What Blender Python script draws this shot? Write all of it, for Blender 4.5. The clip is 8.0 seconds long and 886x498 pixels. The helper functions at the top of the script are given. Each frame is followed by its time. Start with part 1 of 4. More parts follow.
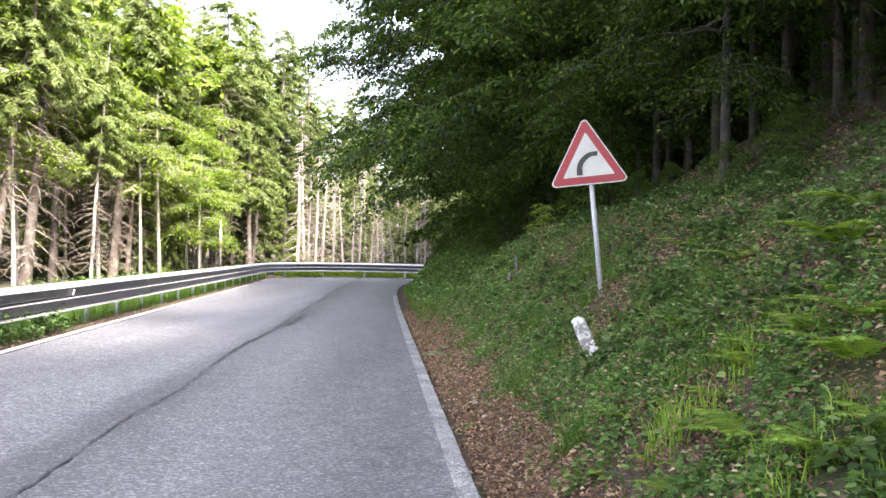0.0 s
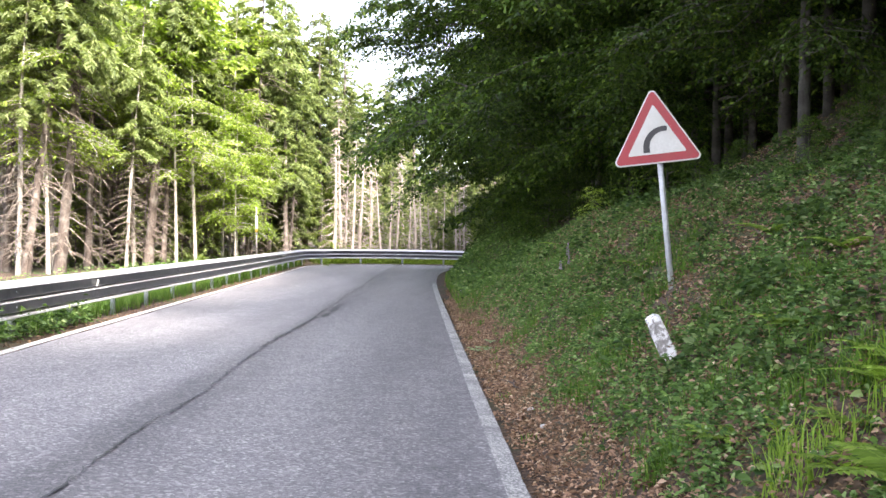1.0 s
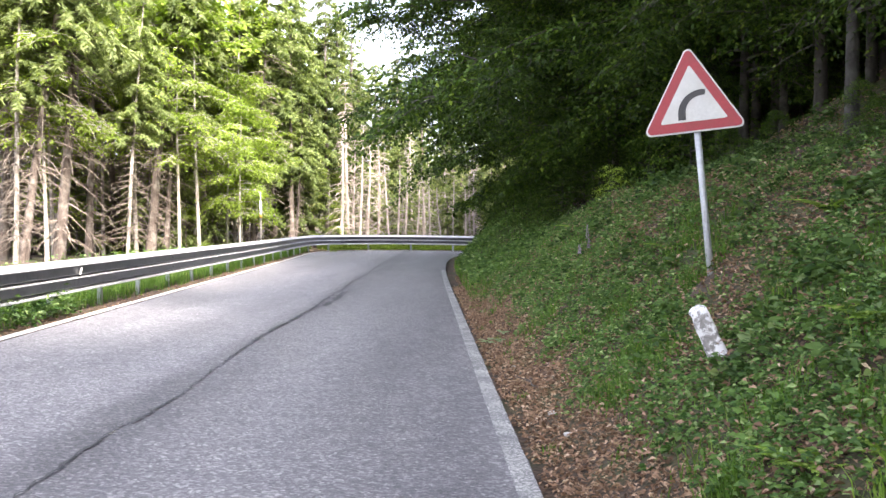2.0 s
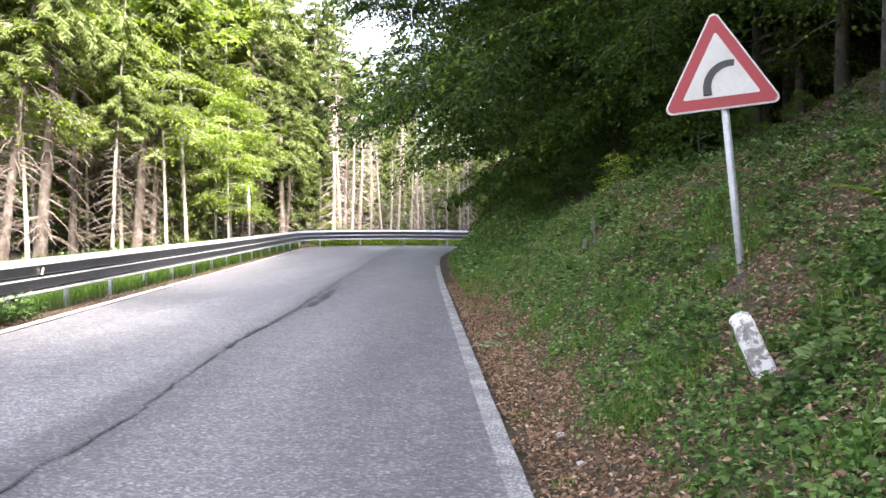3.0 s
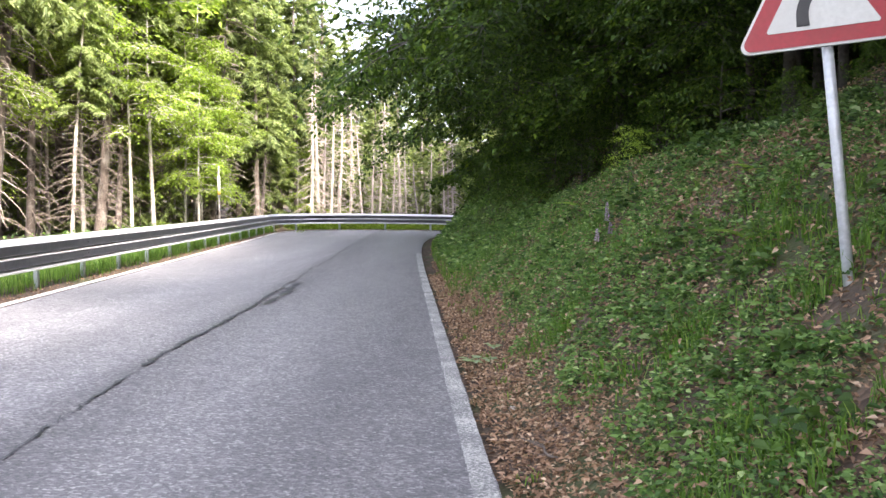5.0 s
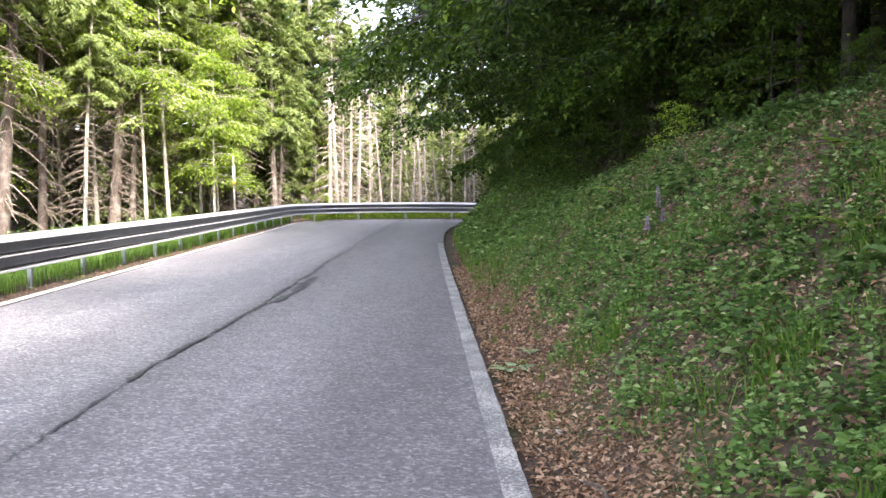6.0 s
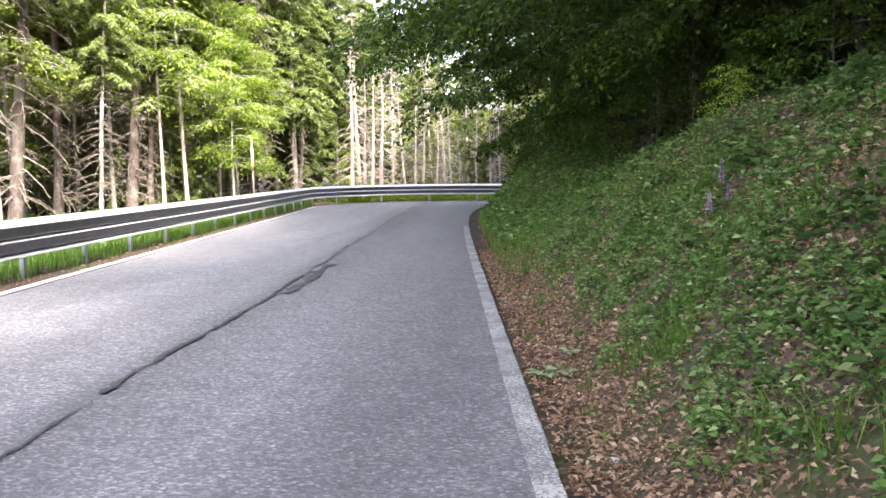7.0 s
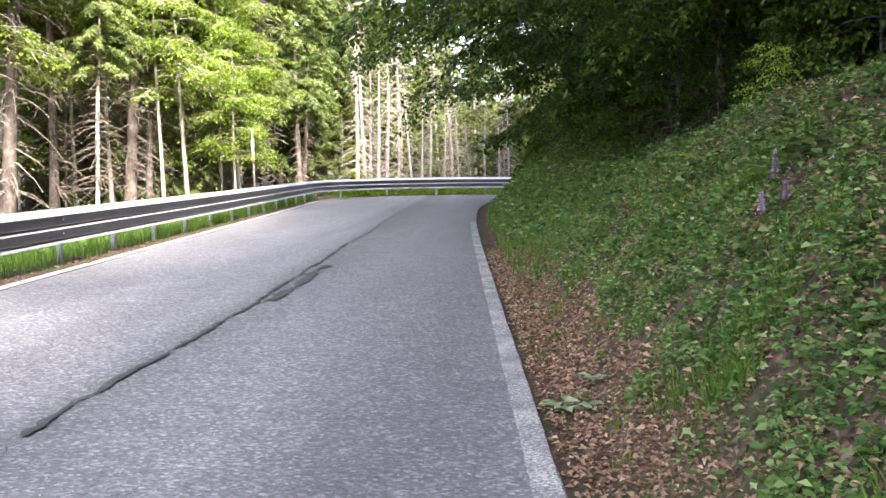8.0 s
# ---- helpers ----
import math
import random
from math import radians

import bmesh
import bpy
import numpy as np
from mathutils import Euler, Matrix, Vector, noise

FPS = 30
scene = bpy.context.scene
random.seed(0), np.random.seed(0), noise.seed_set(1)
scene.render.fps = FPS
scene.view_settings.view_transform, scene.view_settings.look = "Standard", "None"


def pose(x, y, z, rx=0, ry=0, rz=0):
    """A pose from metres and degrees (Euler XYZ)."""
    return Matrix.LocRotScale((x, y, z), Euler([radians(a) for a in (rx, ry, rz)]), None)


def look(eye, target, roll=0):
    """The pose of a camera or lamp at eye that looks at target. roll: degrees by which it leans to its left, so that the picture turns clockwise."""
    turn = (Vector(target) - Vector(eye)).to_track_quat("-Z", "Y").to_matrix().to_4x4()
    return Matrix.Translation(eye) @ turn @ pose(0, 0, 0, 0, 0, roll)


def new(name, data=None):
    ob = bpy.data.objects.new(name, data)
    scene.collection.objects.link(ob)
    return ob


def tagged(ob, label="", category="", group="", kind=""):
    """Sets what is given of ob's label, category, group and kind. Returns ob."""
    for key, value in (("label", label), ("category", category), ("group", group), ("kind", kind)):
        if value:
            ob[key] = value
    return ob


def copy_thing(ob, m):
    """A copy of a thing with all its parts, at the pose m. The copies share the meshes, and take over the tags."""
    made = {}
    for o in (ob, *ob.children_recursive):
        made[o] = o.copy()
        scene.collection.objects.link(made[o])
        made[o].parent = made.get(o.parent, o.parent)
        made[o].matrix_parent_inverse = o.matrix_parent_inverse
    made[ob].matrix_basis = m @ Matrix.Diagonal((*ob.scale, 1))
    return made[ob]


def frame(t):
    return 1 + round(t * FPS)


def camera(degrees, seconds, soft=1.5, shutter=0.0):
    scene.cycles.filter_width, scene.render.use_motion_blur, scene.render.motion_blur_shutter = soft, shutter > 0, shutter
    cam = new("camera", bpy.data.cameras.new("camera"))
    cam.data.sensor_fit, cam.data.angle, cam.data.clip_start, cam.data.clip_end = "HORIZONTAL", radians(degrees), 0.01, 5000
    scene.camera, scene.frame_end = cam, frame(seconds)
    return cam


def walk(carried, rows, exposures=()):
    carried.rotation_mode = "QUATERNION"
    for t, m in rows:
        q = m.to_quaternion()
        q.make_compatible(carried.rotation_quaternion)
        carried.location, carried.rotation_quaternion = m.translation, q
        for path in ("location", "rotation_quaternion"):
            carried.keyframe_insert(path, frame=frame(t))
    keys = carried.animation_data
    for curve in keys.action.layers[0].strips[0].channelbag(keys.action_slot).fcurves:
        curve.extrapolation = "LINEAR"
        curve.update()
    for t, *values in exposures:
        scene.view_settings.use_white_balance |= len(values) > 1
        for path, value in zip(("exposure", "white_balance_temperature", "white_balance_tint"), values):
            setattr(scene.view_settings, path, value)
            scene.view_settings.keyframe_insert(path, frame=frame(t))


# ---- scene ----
cam = camera(49.1, 8.0)
METRES, EYE, TILT, LEAN, TURN = 9.35, 1.61, 0.0, 0.0, 0.0
ROWS = [
    (0.0, 0.0, 0.0, 0.0, 0.0, 0.0, -0.0),
    (0.5, -0.0045, 0.0618, 0.0008, 1.37, -0.5, 0.09),
    (1.0, -0.0141, 0.1208, 0.0016, 2.19, -0.83, 0.18),
    (1.5, -0.0158, 0.1821, -0.0011, 2.82, -1.27, 0.36),
    (3.0, -0.0195, 0.3646, -0.006, 2.43, -1.98, 0.88),
    (3.5, -0.0187, 0.4239, -0.005, 2.27, -1.79, 0.75),
    (4.0, -0.0177, 0.4873, -0.0042, 1.95, -1.93, 0.42),
    (4.5, -0.0208, 0.5515, -0.0054, 1.33, -2.46, 0.34),
    (6.0, -0.0345, 0.7435, -0.0084, 2.68, -3.66, 1.26),
    (6.5, -0.0414, 0.8077, -0.0108, 3.47, -4.02, 1.65),
    (7.0, -0.0421, 0.8706, -0.0138, 4.12, -4.67, 1.85),
    (7.5, -0.0435, 0.9333, -0.0143, 4.57, -5.01, 1.84),
    (8.0, -0.0446, 0.9972, -0.0144, 4.63, -5.06, 1.88),
]
walk(cam, [(t, pose(0, 0, EYE, TILT, LEAN, TURN) @ pose(METRES * x, METRES * y, METRES * z, 90 + pitch, roll, yaw)) for t, x, y, z, yaw, pitch, roll in ROWS])

# ---- world and light ----
world = bpy.data.worlds.new("overcast_sky")
scene.world = world
world.use_nodes = True
wn = world.node_tree
wn.nodes.clear()
SUN_ELEV, SUN_AZ = 45.0, 148.0   # azimuth clockwise from +y
sky = wn.nodes.new("ShaderNodeTexSky")
sky.sky_type, sky.sun_disc = "NISHITA", False
sky.sun_elevation, sky.sun_rotation = radians(SUN_ELEV), radians(SUN_AZ)
sky.dust_density, sky.air_density = 3.0, 1.0
hsv = wn.nodes.new("ShaderNodeHueSaturation")
hsv.inputs["Saturation"].default_value = 0.5
bg = wn.nodes.new("ShaderNodeBackground")
bg.inputs["Strength"].default_value = 0.15
wo = wn.nodes.new("ShaderNodeOutputWorld")
wn.links.new(sky.outputs[0], hsv.inputs["Color"])
wn.links.new(hsv.outputs[0], bg.inputs["Color"])
wn.links.new(bg.outputs[0], wo.inputs["Surface"])

sun_data = bpy.data.lights.new("sun", "SUN")
sun_data.energy, sun_data.angle, sun_data.color = 3.6, radians(9), (1.0, 0.93, 0.80)
sun = new("sun", sun_data)
sd = Vector((math.sin(radians(SUN_AZ)) * math.cos(radians(SUN_ELEV)), math.cos(radians(SUN_AZ)) * math.cos(radians(SUN_ELEV)), math.sin(radians(SUN_ELEV))))
sun.matrix_world = look(sd * 60, (0, 0, 0))
scene.view_settings.exposure = 2.62
scene.view_settings.use_white_balance = True
scene.view_settings.white_balance_temperature, scene.view_settings.white_balance_tint = 6450, 17

# ---- materials ----
rng = np.random.default_rng(7)


def material(name):
    m = bpy.data.materials.new(name)
    m.use_nodes = True
    nt = m.node_tree
    return m, nt, nt.nodes["Principled BSDF"], nt.nodes["Material Output"]


def node(nt, kind, **values):
    n = nt.nodes.new(kind)
    for k, v in values.items():
        n.inputs[k].default_value = v
    return n


def noise_at(nt, scale, detail=4.0, rough=0.6, space="Object"):
    tc = nt.nodes.new("ShaderNodeTexCoord")
    n = node(nt, "ShaderNodeTexNoise", Scale=scale, Detail=detail, Roughness=rough)
    nt.links.new(tc.outputs[space], n.inputs["Vector"])
    return n.outputs["Fac"]


def ramp(nt, fac, stops):
    r = nt.nodes.new("ShaderNodeValToRGB")
    el = r.color_ramp.elements
    while len(el) < len(stops):
        el.new(0.5)
    for e, (p, c) in zip(el, stops):
        e.position, e.color = p, (c[0], c[1], c[2], 1)
    nt.links.new(fac, r.inputs["Fac"])
    return r.outputs["Color"]


def mixed(nt, fac, a, b, mode="MIX"):
    m = nt.nodes.new("ShaderNodeMix")
    m.data_type, m.blend_type = "RGBA", mode
    for sock, v in ((m.inputs[0], fac), (m.inputs[6], a), (m.inputs[7], b)):
        if isinstance(v, (int, float)):
            sock.default_value = v
        elif isinstance(v, tuple):
            sock.default_value = (v[0], v[1], v[2], 1)
        else:
            nt.links.new(v, sock)
    return m.outputs[2]


def bumped(nt, bsdf, fac, strength=0.4, distance=0.01):
    b = node(nt, "ShaderNodeBump", Strength=strength, Distance=distance)
    nt.links.new(fac, b.inputs["Height"])
    nt.links.new(b.outputs["Normal"], bsdf.inputs["Normal"])


def surface(name, fine, coarse, lo, hi, stain, rough=0.8, metal=0.0, bump=0.3, bump_d=0.01):
    """A grained surface: fine grain between two colours, with larger stains over it."""
    m, nt, b, _ = material(name)
    f = noise_at(nt, fine, 5)
    c = noise_at(nt, coarse, 3)
    col = ramp(nt, f, ((0.3, lo), (0.7, hi)))
    msk = ramp(nt, c, ((0.45, (0, 0, 0)), (0.7, (1, 1, 1))))
    nt.links.new(mixed(nt, msk, col, mixed(nt, 0.6, col, stain)), b.inputs["Base Color"])
    b.inputs["Roughness"].default_value, b.inputs["Metallic"].default_value = rough, metal
    bumped(nt, b, f, bump, bump_d)
    return m


def foliage(name, dark, light, trans=0.45, gloss=0.55, warm=None):
    """Leaves: colour by leaf and by plant, partly let through by the light."""
    m, nt, b, out = material(name)
    geo = nt.nodes.new("ShaderNodeNewGeometry")
    info = nt.nodes.new("ShaderNodeObjectInfo")
    stops = [(0.0, dark), (0.85, light)]
    if warm:
        stops.append((1.0, warm))
    col = ramp(nt, geo.outputs["Random Per Island"], stops)
    hs = nt.nodes.new("ShaderNodeHueSaturation")
    mr = node(nt, "ShaderNodeMapRange")
    mr.inputs["To Min"].default_value, mr.inputs["To Max"].default_value = 0.75, 1.2
    nt.links.new(info.outputs["Random"], mr.inputs["Value"])
    nt.links.new(mr.outputs[0], hs.inputs["Value"])
    nt.links.new(col, hs.inputs["Color"])
    nt.links.new(hs.outputs[0], b.inputs["Base Color"])
    b.inputs["Roughness"].default_value = gloss
    b.inputs["Specular IOR Level"].default_value = 0.18
    tr = nt.nodes.new("ShaderNodeBsdfTranslucent")
    bright = mixed(nt, 1.0, hs.outputs[0], (1.5, 1.6, 0.7), "MULTIPLY")
    nt.links.new(bright, tr.inputs["Color"])
    mx = node(nt, "ShaderNodeMixShader", Fac=trans)
    nt.links.new(b.outputs[0], mx.inputs[1])
    nt.links.new(tr.outputs[0], mx.inputs[2])
    nt.links.new(mx.outputs[0], out.inputs["Surface"])
    return m


def asphalt_material():
    m, nt, b, _ = material("asphalt")
    tc = nt.nodes.new("ShaderNodeTexCoord")
    v = node(nt, "ShaderNodeTexVoronoi", Scale=48.0)
    nt.links.new(tc.outputs["Object"], v.inputs["Vector"])
    sep = nt.nodes.new("ShaderNodeSeparateColor")
    nt.links.new(v.outputs["Color"], sep.inputs[0])
    grain = ramp(nt, sep.outputs[0], ((0.0, (0.06, 0.058, 0.064)), (0.6, (0.19, 0.184, 0.194)), (0.9, (0.36, 0.35, 0.355)), (1.0, (0.6, 0.58, 0.57))))
    fine = noise_at(nt, 260.0, 3)
    col = mixed(nt, 0.45, grain, ramp(nt, fine, ((0.32, (0.05, 0.048, 0.053)), (0.68, (0.38, 0.37, 0.385)))))
    mp = nt.nodes.new("ShaderNodeMapping")
    mp.inputs["Scale"].default_value = (1.0, 0.11, 1.0)
    mp.inputs["Rotation"].default_value = (0, 0, radians(-4.2))
    nt.links.new(tc.outputs["Object"], mp.inputs["Vector"])
    streak = node(nt, "ShaderNodeTexNoise", Scale=0.9, Detail=4.0, Roughness=0.55)
    nt.links.new(mp.outputs[0], streak.inputs["Vector"])
    shade = ramp(nt, streak.outputs["Fac"], ((0.3, (0.78, 0.78, 0.79)), (0.7, (1.16, 1.15, 1.15))))
    col = mixed(nt, 1.0, col, shade, "MULTIPLY")
    blot = ramp(nt, noise_at(nt, 3.2, 6, 0.7), ((0.35, (0.86, 0.86, 0.87)), (0.65, (1.08, 1.08, 1.07))))
    col = mixed(nt, 1.0, col, blot, "MULTIPLY")
    # lanes: the older half beyond the seam is paler, the seam tar-stained, the wheel track polished
    sx = nt.nodes.new("ShaderNodeSeparateXYZ")
    nt.links.new(tc.outputs["Object"], sx.inputs[0])
    lane = node(nt, "ShaderNodeMath")
    lane.operation = "MULTIPLY_ADD"
    lane.inputs[1].default_value = 0.034
    nt.links.new(sx.outputs["Y"], lane.inputs[0])
    nt.links.new(sx.outputs["X"], lane.inputs[2])
    fray = node(nt, "ShaderNodeMath")
    fray.operation = "MULTIPLY_ADD"
    fray.inputs[1].default_value = 0.35
    nt.links.new(noise_at(nt, 1.6, 5, 0.65), fray.inputs[0])
    nt.links.new(lane.outputs[0], fray.inputs[2])
    across = node(nt, "ShaderNodeMapRange")
    across.inputs["From Min"].default_value, across.inputs["From Max"].default_value = -6.0, 1.0
    nt.links.new(fray.outputs[0], across.inputs["Value"])
    tone = ramp(nt, across.outputs[0], [((w + 6) / 7, (k, k, k * 0.995)) for w, k in ((-5.6, 1.12), (-4.2, 1.22), (-2.8, 1.15), (-2.52, 0.74), (-2.1, 0.84), (-1.45, 1.1), (-0.9, 0.94), (-0.3, 0.86), (0.4, 0.95))])
    col = mixed(nt, 1.0, col, tone, "MULTIPLY")
    nt.links.new(col, b.inputs["Base Color"])
    b.inputs["Roughness"].default_value = 0.72
    bumped(nt, b, v.outputs["Distance"], 0.5, 0.006)
    return m


def paint_material(name, worn):
    m, nt, b, _ = material(name)
    n1, n2 = noise_at(nt, 45.0, 6, 0.75), noise_at(nt, 2.5, 3)
    wear = mixed(nt, 0.25, n1, n2)
    msk = ramp(nt, wear, ((worn, (0, 0, 0)), (worn + 0.12, (1, 1, 1))))
    white = ramp(nt, noise_at(nt, 180.0, 3), ((0.3, (0.46, 0.45, 0.43)), (0.7, (0.72, 0.70, 0.67))))
    nt.links.new(mixed(nt, msk, (0.17, 0.17, 0.17), white), b.inputs["Base Color"])
    b.inputs["Roughness"].default_value = 0.75
    bumped(nt, b, n1, 0.5, 0.006)
    return m


def ground_material():
    m, nt, b, _ = material("forest_soil")
    tc = nt.nodes.new("ShaderNodeTexCoord")
    v = node(nt, "ShaderNodeTexVoronoi", Scale=28.0)
    nt.links.new(tc.outputs["Object"], v.inputs["Vector"])
    sep = nt.nodes.new("ShaderNodeSeparateColor")
    nt.links.new(v.outputs["Color"], sep.inputs[0])
    leaf = ramp(nt, sep.outputs[0], ((0.0, (0.028, 0.017, 0.010)), (0.5, (0.07, 0.042, 0.026)), (0.85, (0.13, 0.082, 0.052)), (1.0, (0.2, 0.14, 0.10))))
    soil = ramp(nt, noise_at(nt, 30.0, 5), ((0.3, (0.03, 0.021, 0.014)), (0.7, (0.085, 0.06, 0.04))))
    col = mixed(nt, ramp(nt, noise_at(nt, 1.3, 5), ((0.4, (0, 0, 0)), (0.55, (1, 1, 1)))), soil, leaf)
    moss = ramp(nt, noise_at(nt, 60.0, 4), ((0.3, (0.02, 0.035, 0.008)), (0.7, (0.06, 0.09, 0.02))))
    col = mixed(nt, ramp(nt, noise_at(nt, 0.7, 4), ((0.5, (0, 0, 0)), (0.62, (0.7, 0.7, 0.7)))), col, moss)
    nt.links.new(col, b.inputs["Base Color"])
    b.inputs["Roughness"].default_value = 0.95
    bumped(nt, b, v.outputs["Distance"], 0.6, 0.015)
    return m


def bark_material(name, dark, light, lichen, stretch=0.18, scale=22.0):
    m, nt, b, _ = material(name)
    tc = nt.nodes.new("ShaderNodeTexCoord")
    mp = nt.nodes.new("ShaderNodeMapping")
    mp.inputs["Scale"].default_value = (1, 1, stretch)
    nt.links.new(tc.outputs["Object"], mp.inputs["Vector"])
    n = node(nt, "ShaderNodeTexNoise", Scale=scale, Detail=6.0, Roughness=0.7)
    nt.links.new(mp.outputs[0], n.inputs["Vector"])
    col = ramp(nt, n.outputs["Fac"], ((0.3, dark), (0.7, light)))
    patch = ramp(nt, noise_at(nt, 2.6, 5), ((0.48, (0, 0, 0)), (0.62, (0.8, 0.8, 0.8))))
    col = mixed(nt, patch, col, lichen)
    info = nt.nodes.new("ShaderNodeObjectInfo")
    mr = node(nt, "ShaderNodeMapRange")
    mr.inputs["To Min"].default_value, mr.inputs["To Max"].default_value = 0.75, 1.2
    nt.links.new(info.outputs["Random"], mr.inputs["Value"])
    hs = nt.nodes.new("ShaderNodeHueSaturation")
    nt.links.new(mr.outputs[0], hs.inputs["Value"])
    nt.links.new(col, hs.inputs["Color"])
    nt.links.new(hs.outputs[0], b.inputs["Base Color"])
    b.inputs["Roughness"].default_value = 0.9
    bumped(nt, b, n.outputs["Fac"], 0.7, 0.02)
    return m


MAT = {
    "asphalt": asphalt_material(),
    "line": paint_material("worn_edge_line_paint", 0.47),
    "line_far": paint_material("white_line_paint", 0.36),
    "tar": surface("tar_seam", 90, 5, (0.012, 0.012, 0.013), (0.04, 0.04, 0.042), (0.08, 0.08, 0.08), 0.6),
    "soil": ground_material(),
    "steel_dull": surface("dull_galvanised_steel", 30, 4.0, (0.42, 0.44, 0.46), (0.58, 0.6, 0.62), (0.33, 0.34, 0.34), 0.55, 0.4, 0.15, 0.003),
    "post": surface("galvanised_post", 30, 4.0, (0.36, 0.40, 0.40), (0.5, 0.54, 0.54), (0.28, 0.3, 0.28), 0.6, 0.3, 0.15, 0.003),
    # one rail steel in two tones: forest reflection and sky glare put into colour
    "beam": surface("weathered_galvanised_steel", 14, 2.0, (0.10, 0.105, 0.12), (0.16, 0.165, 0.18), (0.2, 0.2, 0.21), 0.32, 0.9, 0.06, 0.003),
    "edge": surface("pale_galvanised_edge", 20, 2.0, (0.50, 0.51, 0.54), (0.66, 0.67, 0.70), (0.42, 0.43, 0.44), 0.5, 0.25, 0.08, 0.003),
    "red": surface("red_sign_film", 40, 6.0, (0.27, 0.008, 0.016), (0.35, 0.013, 0.023), (0.23, 0.02, 0.02), 0.45, 0, 0.05, 0.002),
    "white": surface("white_sign_film", 40, 5.0, (0.52, 0.52, 0.49), (0.60, 0.60, 0.57), (0.45, 0.44, 0.40), 0.45, 0, 0.05, 0.002),
    "black": surface("black_sign_film", 40, 6.0, (0.008, 0.008, 0.009), (0.016, 0.016, 0.017), (0.03, 0.03, 0.03), 0.45, 0, 0.05, 0.002),
    "yellow": surface("yellow_reflector", 40, 6.0, (0.6, 0.36, 0.05), (0.7, 0.45, 0.08), (0.5, 0.35, 0.1), 0.4),
    "bark_spruce": bark_material("spruce_bark", (0.055, 0.042, 0.035), (0.175, 0.14, 0.118), (0.24, 0.215, 0.19)),
    "bark_dead": bark_material("weathered_dead_bark", (0.24, 0.195, 0.17), (0.48, 0.41, 0.36), (0.56, 0.50, 0.45)),
    "bark_pale": bark_material("pale_smooth_bark", (0.19, 0.165, 0.14), (0.40, 0.36, 0.315), (0.48, 0.45, 0.41), 1.6, 9),
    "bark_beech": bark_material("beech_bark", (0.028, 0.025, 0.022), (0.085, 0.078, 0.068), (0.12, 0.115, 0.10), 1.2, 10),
    "twig": bark_material("dead_twig", (0.10, 0.078, 0.062), (0.235, 0.19, 0.157), (0.28, 0.245, 0.21)),
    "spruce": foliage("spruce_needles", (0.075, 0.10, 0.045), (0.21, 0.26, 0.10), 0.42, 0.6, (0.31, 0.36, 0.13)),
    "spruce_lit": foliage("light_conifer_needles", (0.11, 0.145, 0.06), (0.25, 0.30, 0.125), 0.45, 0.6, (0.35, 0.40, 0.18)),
    "fresh": foliage("fresh_green_leaves", (0.13, 0.19, 0.03), (0.27, 0.36, 0.07), 0.5, 0.5, (0.36, 0.44, 0.11)),
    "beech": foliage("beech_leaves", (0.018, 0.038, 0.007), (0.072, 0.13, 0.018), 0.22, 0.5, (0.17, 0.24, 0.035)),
    "herb": foliage("herb_leaves", (0.03, 0.07, 0.018), (0.135, 0.225, 0.065), 0.3, 0.5, (0.29, 0.37, 0.17)),
    "grass": foliage("grass_blades", (0.045, 0.095, 0.018), (0.125, 0.225, 0.04), 0.4, 0.5, (0.22, 0.28, 0.09)),
    "fern": foliage("fern_fronds", (0.13, 0.21, 0.035), (0.25, 0.37, 0.07), 0.45, 0.55, (0.34, 0.42, 0.12)),
    "dead": foliage("dead_beech_leaves", (0.10, 0.058, 0.036), (0.37, 0.24, 0.165), 0.1, 0.7, (0.55, 0.42, 0.31)),
    "pale_leaf": foliage("pale_glaucous_leaves", (0.2, 0.27, 0.17), (0.3, 0.38, 0.25), 0.3, 0.6),
    "purple": foliage("purple_petals", (0.28, 0.19, 0.38), (0.44, 0.33, 0.54), 0.3, 0.6),
    "rock": surface("pale_rock", 20, 4, (0.4, 0.38, 0.35), (0.62, 0.6, 0.56), (0.3, 0.28, 0.25), 0.85),
}


def stone_material():
    m, nt, b, _ = material("flaking_whitewashed_stone")
    n = noise_at(nt, 11.0, 7, 0.75)
    stone = ramp(nt, noise_at(nt, 40.0, 5), ((0.3, (0.2, 0.19, 0.18)), (0.7, (0.4, 0.385, 0.37))))
    msk = ramp(nt, n, ((0.47, (0, 0, 0)), (0.52, (1, 1, 1))))
    nt.links.new(mixed(nt, msk, stone, (0.8, 0.8, 0.8)), b.inputs["Base Color"])
    b.inputs["Roughness"].default_value = 0.85
    bumped(nt, b, n, 0.6, 0.02)
    return m


MAT["stone"] = stone_material()


